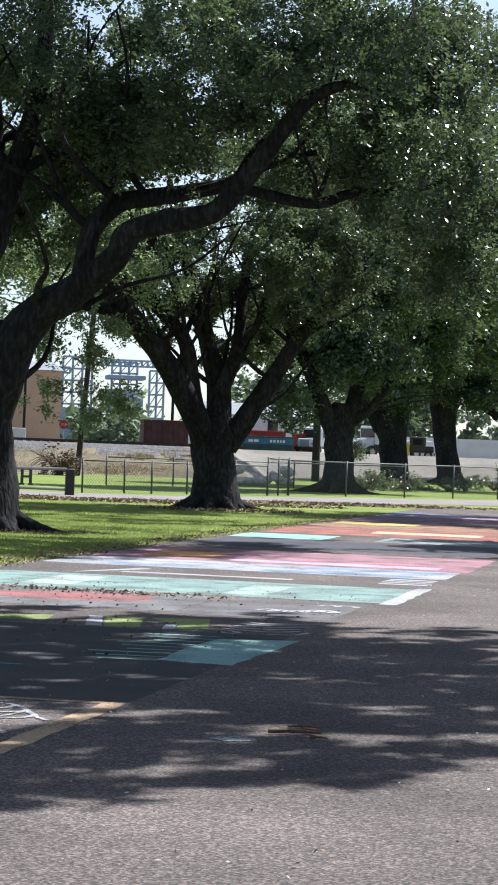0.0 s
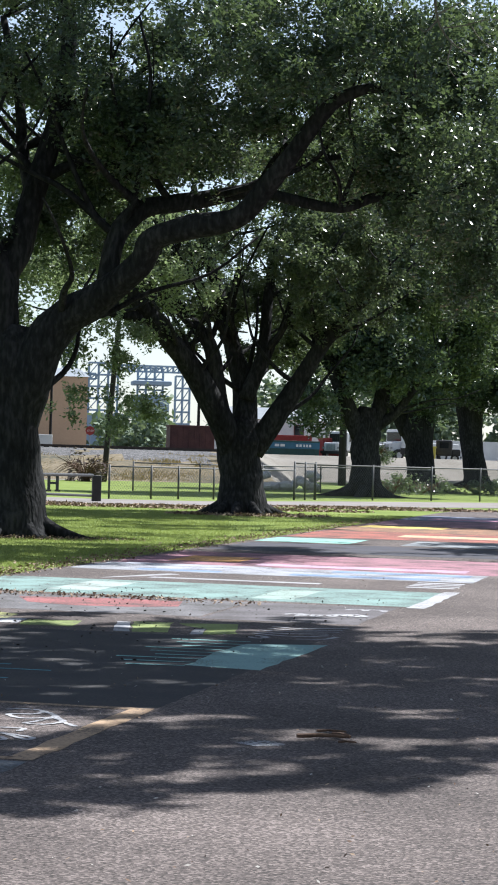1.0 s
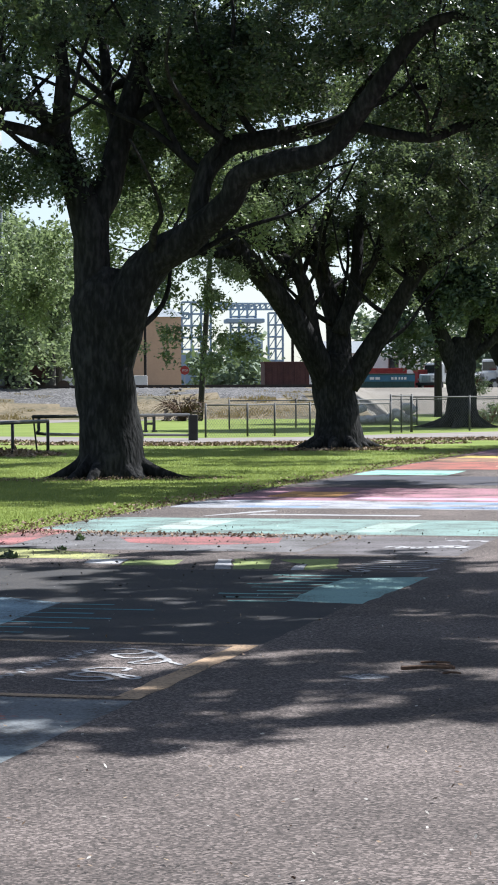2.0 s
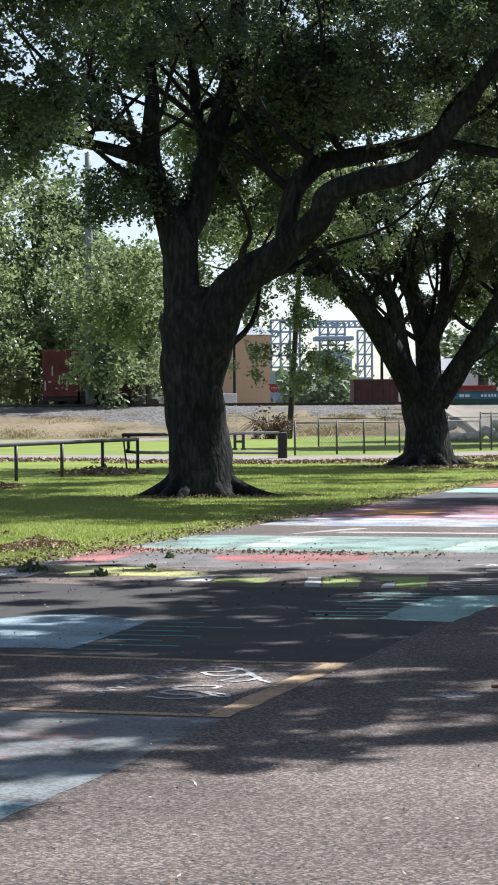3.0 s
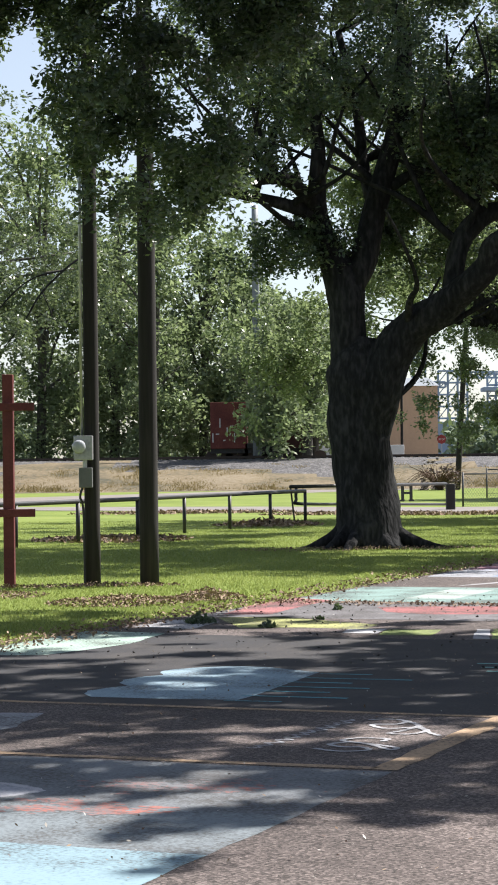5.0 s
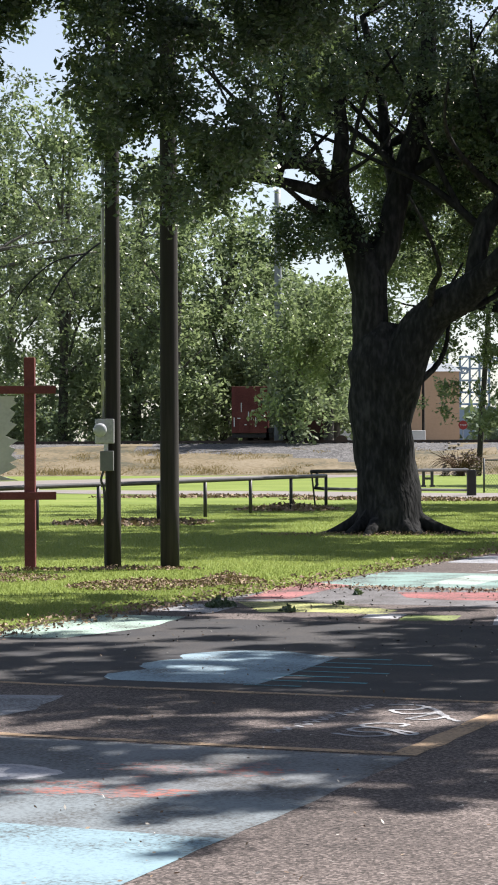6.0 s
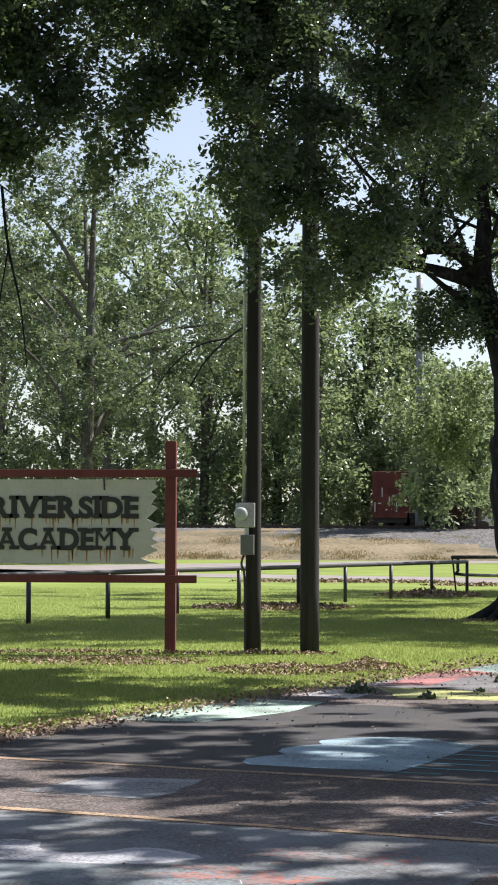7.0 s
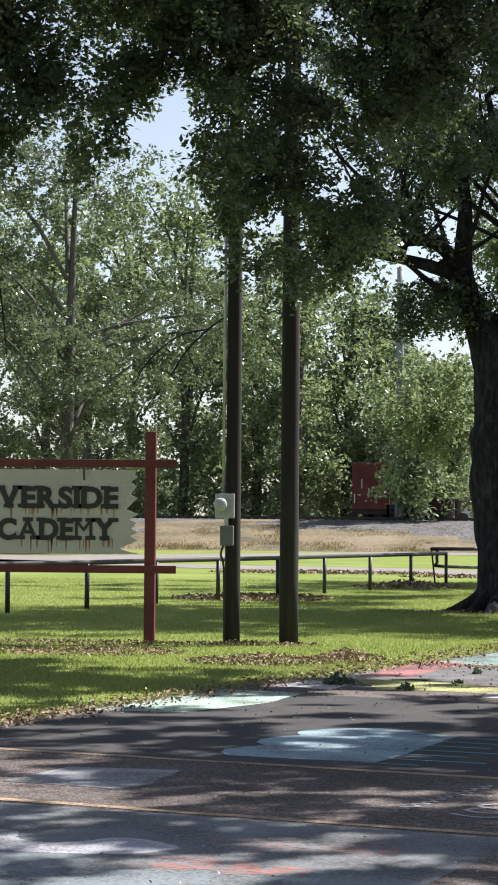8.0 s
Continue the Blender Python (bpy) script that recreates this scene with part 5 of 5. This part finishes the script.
M_TYRE = material("tyre_rubber", [(0.012, 0.012, 0.012), (0.025, 0.025, 0.025)], 0.9, 5, 30, 0.1)
M_HAZE = material("haze_tinted_steel", [(0.20, 0.27, 0.36), (0.28, 0.35, 0.44)], 0.8, 0.05, 1, 0)
M_CONCRETE = material("grey_steel_pole", [(0.17, 0.19, 0.21), (0.24, 0.26, 0.28)], 0.6, 0.6, 6, 0.1)
M_YELLOW = material("yellow_paint", [(0.42, 0.36, 0.05), (0.52, 0.45, 0.08)], 0.5, 2, 20, 0.1)


def ribbed_box(name, at, L, D_, H, mat, label, category, ribs=9, turn=0.0):
    """A steel box body with upright ribs, rims and feet."""
    t = thing(name, at, label, category, "", "", turn)
    part("body", boxed(-L / 2, L / 2, -D_ / 2, D_ / 2, 0.12, H - 0.06, 0.02), mat, t)
    part("top_rim", boxed(-L / 2 - 0.05, L / 2 + 0.05, -D_ / 2 - 0.05, D_ / 2 + 0.05, H - 0.16, H, 0.015), mat, t)
    for k in range(ribs):
        x = -L / 2 + L * (k + 0.5) / ribs
        part("rib", boxed(x - 0.05, x + 0.05, -D_ / 2 - 0.06, -D_ / 2, 0.12, H - 0.16), mat, t)
    for x in (-L / 2 + 0.3, L / 2 - 0.3):
        part("skid", boxed(x - 0.1, x + 0.1, -D_ / 2, D_ / 2, 0, 0.12), M_RUST, t)
    return t


ribbed_box("steel_container", (21.6, 165, YARD), 3.4, 2.4, 2.25, M_BROWNRED, "rusty dark red steel container by the tracks", "container", 8)
d = ribbed_box("dumpster", (33.5, 190, 1.7), 5.4, 2.2, 1.65, M_GREEN, "dark green roll-off dumpster with a blue upper band", "dumpster", 7)
part("side_band", boxed(-2.72, 2.72, -1.19, -1.16, 0.95, 1.5), M_BLUE, d, "blue painted band")
for x0, x1 in ((-1.6, -1.2), (-1.1, -0.7), (0.3, 0.5), (0.6, 0.8), (0.95, 1.1), (1.2, 1.35), (1.45, 1.65)):
    part("marking", boxed(x0 + 0.3, x1 + 0.3, -1.2, -1.19, 1.12, 1.34), M_WHITE, d, "plain white bar")
ribbed_box("dumpster", (38.0, 192, 1.7), 2.2, 2.2, 2.0, M_BRIGHTRED, "bright red steel dumpster", "dumpster", 4)
ribbed_box("dumpster", (34.4, 196, 1.7), 4.5, 2.2, 2.2, M_BRIGHTRED, "red dumpster behind the green one", "dumpster", 6)


def truck(at, label, cab=M_WHITE, turn=0.0, s=1.0):
    """A box-nosed lorry seen from its front quarter."""
    t = thing("truck", at, label, "truck", "", "", turn)
    body = part("cab", boxed(-1.05 * s, 1.05 * s, -0.9 * s, 0.9 * s, 0.75 * s, 2.5 * s, 0.12), cab, t)
    part("windscreen", boxed(-0.9 * s, 0.9 * s, -0.93 * s, -0.88 * s, 1.6 * s, 2.3 * s, 0.02), M_GLASS, body)
    for sx in (-1, 1):
        part("side_window", boxed(sx * 1.03 * s, sx * 1.07 * s, -0.5 * s, 0.5 * s, 1.6 * s, 2.25 * s) if sx > 0 else boxed(-1.07 * s, -1.03 * s, -0.5 * s, 0.5 * s, 1.6 * s, 2.25 * s), M_GLASS, body)
        part("headlight", boxed(sx * 0.85 * s - 0.14, sx * 0.85 * s + 0.14, -1.82 * s, -1.78 * s, 0.95 * s, 1.12 * s), M_GALV, body)
    part("bonnet", boxed(-0.85 * s, 0.85 * s, -1.8 * s, -0.85 * s, 0.75 * s, 1.5 * s, 0.1), cab, t)
    part("grille", boxed(-0.5 * s, 0.5 * s, -1.83 * s, -1.8 * s, 0.85 * s, 1.35 * s), M_GALV, t)
    part("bumper", boxed(-1.1 * s, 1.1 * s, -1.95 * s, -1.8 * s, 0.5 * s, 0.75 * s, 0.03), M_BLACK, t)
    part("bed", boxed(-1.1 * s, 1.1 * s, 0.95 * s, 4.8 * s, 0.8 * s, 1.5 * s, 0.04), cab, t)
    for sx in (-0.95, 0.95):
        for y in (-1.2, 3.2):
            bm = bmesh.new()
            rod(bm, (sx * s - 0.14, y * s, 0.48 * s), (sx * s + 0.14, y * s, 0.48 * s), 0.48 * s, 18)
            w = part("wheel", bm, M_TYRE, t)
            bm = bmesh.new()
            rod(bm, (sx * s * 1.01 - 0.15, y * s, 0.48 * s), (sx * s * 1.01 + 0.15, y * s, 0.48 * s), 0.25 * s, 12)
            part("rim", bm, M_GALV, w)
    return t


truck((38.8, 191, YARD), "white work truck parked in the yard", turn=-50, s=1.0)
truck((44.9, 194, YARD), "white truck with a pale cab behind the oaks", turn=-65, s=1.15)
truck((47.5, 189, YARD), "dark parked truck behind the fence", M_BLACK, 75, 0.8)
o = ribbed_box("skip", (45.2, 187, YARD), 1.8, 1.2, 1.4, M_YELLOW, "small yellow steel skip", "skip", 3)
part("wall", boxed(48.5, 66, 201, 201.3, 1.5, 3.9), M_WHITE, thing("yard_wall", (0, 0, 0), "long pale wall behind the far oaks", "wall"))


def house(at, L, D_, H, ridge, mat, label, windows, turn=0.0, name="house"):
    t = thing(name, at, label, "building", "", "", turn)
    part("wall", boxed(-L / 2, L / 2, -D_ / 2, D_ / 2, -2, H), mat, t)
    bm = bmesh.new()
    a = [bm.verts.new(p) for p in ((-L / 2 - .2, -D_ / 2 - .2, H), (L / 2 + .2, -D_ / 2 - .2, H), (L / 2 + .2, D_ / 2 + .2, H), (-L / 2 - .2, D_ / 2 + .2, H), (-L / 2 - .2, 0, H + ridge), (L / 2 + .2, 0, H + ridge))]
    for f in ((0, 1, 5, 4), (2, 3, 4, 5), (0, 4, 3), (1, 2, 5), (0, 3, 2, 1)):
        bm.faces.new([a[i] for i in f])
    part("roof", bm, M_CONCRETE, t)
    for x, z, w, h in windows:
        win = part("window", boxed(x - w / 2 - .08, x + w / 2 + .08, -D_ / 2 - .06, -D_ / 2, z - .08, z + h + .08), M_BROWNRED, t)
        part("pane", boxed(x - w / 2, x + w / 2, -D_ / 2 - .075, -D_ / 2 - .06, z, z + h), M_GLASS, win)
    return t


house((34.5, 206, YARD), 9.5, 8, 3.6, 1.2, M_WHITE, "white two-storey house with a brown window", ((-1.6, 2.0, 0.8, 1.1), (2.2, 2.0, 0.8, 1.1)))
house((5.6, 200, YARD), 4.0, 7, 3.6, 1.6, M_WHITE, "small white gabled shed beyond the tracks", ((0.6, 2.1, 0.7, 0.8),), 90, "shed")
house((10.5, 262, YARD), 20, 30, 8.6, 1.5, M_TAN, "large tan sheet-steel building", (), 0, "warehouse")
part("case", boxed(10.0, 11.2, 166, 166.8, 1.75, 3.05, 0.04), M_WHITE, thing("signal_cabinet", (0, 0, 0), "pale railway signal cabinet", "cabinet"))

# freight cars on the second track
def boxcar(x, L, mat, label, top=6.4):
    t = thing("freight_car", (x * 1.04, 166, YARD), label, "freight car", "freight cars")
    part("body", boxed(-L / 2, L / 2, -1.5, 1.5, 1.1, top - YARD, 0.03), mat, t)
    for k in range(int(L / 0.8)):
        xx = -L / 2 + 0.4 + 0.8 * k
        part("rib", boxed(xx - 0.05, xx + 0.05, -1.56, -1.5, 1.15, top - YARD - 0.1), mat, t)
    part("underframe", boxed(-L / 2, L / 2, -1.2, 1.2, 0.75, 1.1), M_BLACK, t)
    for xx in (-L / 2 + 1.2, -L / 2 + 2.8, L / 2 - 2.8, L / 2 - 1.2):
        for y in (-0.75, 0.75):
            bm = bmesh.new()
            rod(bm, (xx, y - 0.07, 0.46), (xx, y + 0.07, 0.46), 0.46, 16)
            part("wheel", bm, M_RUST, t)
    return t


M_BOXRED = material("faded_boxcar_red", [(0.09, 0.02, 0.017), (0.14, 0.034, 0.028), (0.18, 0.055, 0.042)], 0.75, 0.8, 8, 0.15)
car = boxcar(-2.0, 2.8, M_BOXRED, "faded red boxcar with pale scrawls on its side")
rng = random.Random(3)
for k in range(9):
    x0, z0 = -1.25 + 0.27 * k, 1.5 + 0.5 * (k % 3) + rng.uniform(0, .3)
    part("scrawl", boxed(x0, x0 + rng.uniform(.15, .4), -1.58, -1.565, z0, z0 + 0.08) if k % 2 else boxed(x0, x0 + 0.08, -1.58, -1.565, z0, z0 + 0.7), M_WHITE, car, "plain pale scrawl")
boxcar(2.9, 2.0, M_BROWNRED, "brown freight car end beyond the tracks", 5.1)
boxcar(0.4, 2.6, M_BLACK, "low black flat freight car", 3.3)

# poles, stop sign, mast
def plain_pole(name, at, r, h, mat, label, top=(0, 0), cross=False):
    t = thing(name, at, label, "pole")
    bm = bmesh.new()
    tube(bm, [(0, 0, -0.2, r), (top[0] * .5, top[1] * .5, h * 0.5, r * 0.88), (*top, h, r * 0.7)], 12, 0.02, 4)
    part("shaft", bm, mat, t, smooth=True)
    if cross:
        part("crossarm", boxed(top[0] - 1.1, top[0] + 1.1, -0.06, 0.06, h - 0.7, h - 0.58), mat, t)
    return t


plain_pole("utility_pole", (12.25, 134, 0), 0.19, 12.5, M_POLE, "leaning dark wooden utility pole by the road", (0.85, 0))
plain_pole("utility_pole", (11.3, 170, YARD), 0.12, 9, M_POLE, "thin dark pole by the tan building")
plain_pole("utility_pole", (22.6, 168, YARD), 0.13, 7, M_POLE, "dark wooden pole behind the container")
plain_pole("utility_pole", (29.6, 146, 0), 0.28, 9.5, M_POLE, "dark wooden pole before the dumpsters")
plain_pole("steel_mast", (0.05, 161, YARD), 0.34, 19, M_CONCRETE, "tall pale grey steel mast among the trees")
st = thing("stop_sign", (13.95, 165, YARD), "small red octagonal stop sign on a post", "sign")
bm = bmesh.new()
rod(bm, (0, 0, 0), (0, 0, 1.5), 0.03)
part("post", bm, M_GALV, st)
bm = bmesh.new()
tube(bm, [(0, -0.04, 1.63, 0.36), (0, -0.06, 1.63, 0.36)], 8, 0, 1)
plate = part("plate", bm, M_BRIGHTRED, st)
lettering("STOP", 0.26, 1.56, 0.2, M_WHITE, plate, -0.075)

# brush heap, bank bushes
def bush(name, label, at, r, h, n, size, mat, twig=40, category="bush"):
    t = thing(name, at, label, category)
    rng = random.Random(int(at[0] * 31))
    bm = bmesh.new()
    for k in range(twig):
        w, e = rng.uniform(0, 6.28), rng.uniform(0.4, 1.0)
        tube(bm, [(0, 0, 0, 0.03), (math.cos(w) * r * e * 0.5, math.sin(w) * r * e * 0.5, h * e * 0.7, 0.02), (math.cos(w) * r * e, math.sin(w) * r * e, h * rng.uniform(0.2, 1.0), 0.008)], 4, 0, 2)
    part("twig_tangle", bm, M_TWIG, t)["kind"] = "stuff"
    crown(t, [(at[0], at[1], at[2] + h * 0.45, r, r, h * 0.5, n)], 20, size, size * 1.4, mat, 0.1, "foliage")["kind"] = "stuff"
    return t


M_BRUSH = material("dead_brush", [(0.07, 0.055, 0.05), (0.14, 0.11, 0.10), (0.2, 0.17, 0.16)], 0.95, 1, 6, 0, island=0.5)
bush("brush_heap", "heap of grey dead brush below the bank", (10.9, 131, 0.0), 2.0, 1.6, 70, 0.25, M_BRUSH, 160, "brush")
for x, y, z, r, h in ((23.2, 150, 1.9, 1.2, 1.5), (31.8, 145, 1.5, 0.8, 1.6), (27, 112, 0, 1.5, 0.8), (31.5, 118, 0, 1.5, 0.7), (37, 128, 0, 1.6, 0.8), (44.5, 146, 0, 2.2, 2.4), (49.5, 150, 0, 2.6, 4.2), (24.5, 108, 0, 1.2, 1.0)):
    bush("bush", "loose green bush beyond the wire fence", (x, y, z), r, h, int(130 * r), 0.15, M_LEAF_MID)
# pale rubble
M_STONE = material("pale_stone", [(0.35, 0.34, 0.33), (0.55, 0.54, 0.53)], 0.9, 1, 6, 0.3)
rng = random.Random(5)
for k in range(44):
    t = thing("stone", (17.0 + rng.uniform(0, 4.6), 113 + rng.uniform(-1.5, 1.5), 0.25 + rng.uniform(-0.1, 0.7) * (k % 2)), "pale rubble stone in a heap behind the fence", "stone", "rubble heap")
    bm = bmesh.new()
    bmesh.ops.create_icosphere(bm, subdivisions=2, radius=0.3)
    for v in bm.verts:
        v.co *= 1 + 0.4 * noise.noise(v.co * 3 + Vector((k, 0, 0)))
        v.co.z *= 0.7
    part("rock", bm, M_STONE, t)

# plant far behind, its haze put into the blue-grey colour
plant = thing("industrial_plant", (0, 600, 0), "steel frames of a distant plant, tinted blue for haze", "plant")


def lattice(x0, x1, z0, z1, n, m):
    bm = bmesh.new()
    xs, zs = np.linspace(x0, x1, n + 1), np.linspace(z0, z1, m + 1)
    for x in xs:
        rod(bm, (x, 0, z0), (x, 0, z1), 0.32, 5)
    for z in zs:
        rod(bm, (x0, 0, z), (x1, 0, z), 0.28, 5)
    for i in range(n):
        for j in range(m):
            rod(bm, (xs[i], 0, zs[j]), (xs[i + 1], 0, zs[j + 1]), 0.18, 4)
    return bm


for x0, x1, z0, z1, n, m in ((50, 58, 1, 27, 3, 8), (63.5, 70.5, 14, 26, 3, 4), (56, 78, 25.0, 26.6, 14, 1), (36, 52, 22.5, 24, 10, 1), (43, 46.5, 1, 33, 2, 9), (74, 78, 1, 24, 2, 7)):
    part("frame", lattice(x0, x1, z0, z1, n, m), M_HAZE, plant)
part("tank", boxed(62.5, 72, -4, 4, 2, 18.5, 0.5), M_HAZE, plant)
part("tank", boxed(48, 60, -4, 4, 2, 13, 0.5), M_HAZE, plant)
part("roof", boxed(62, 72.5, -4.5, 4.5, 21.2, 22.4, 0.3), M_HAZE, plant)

# far woods, with the haze put into their leaf colour
M_WOODS = material("haze_tinted_woods", [(0.10, 0.14, 0.10), (0.15, 0.20, 0.13), (0.2, 0.25, 0.18)], 0.8, 0.1, 1.0, 0, island=0.5, through_light=0.2)
blobs = []
rng = random.Random(21)
for k in range(46):
    x = -120 + 270 * k / 45
    tall = 4.5 if x > 55 else 0
    blobs.append((x + rng.uniform(-3, 3), 330 + rng.uniform(-25, 25), 3.5 + tall + rng.uniform(0, 1.5), 6, 5, 3.2 + tall + rng.uniform(0, 2.0), 80 + 20 * tall))
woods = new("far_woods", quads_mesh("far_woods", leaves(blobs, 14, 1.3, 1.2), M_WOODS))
tagged(woods, "green woods along the horizon, tinted pale for haze", "woods", "", "stuff")
# overhead wires
wires = thing("overhead_wires", (0, 0, 0), "thin dark overhead wires beyond the oaks", "wire")
for a, b in (((-20, 134, 11.0), (13.0, 134, 11.2)), ((13.0, 134, 11.2), (60, 140, 12.0)), ((13.0, 134, 10.6), (22.6, 168, 8.6))):
    bm = bmesh.new()
    m = [(a[i] + b[i]) / 2 for i in range(3)]
    tube(bm, [(*a, 0.018), (m[0], m[1], m[2] - 0.7, 0.018), (*b, 0.018)], 4, 0, 8)
    part("wire", bm, M_BLACK, wires)


def motions():
    """Nothing in the place moves; only the camera pans."""


motions()
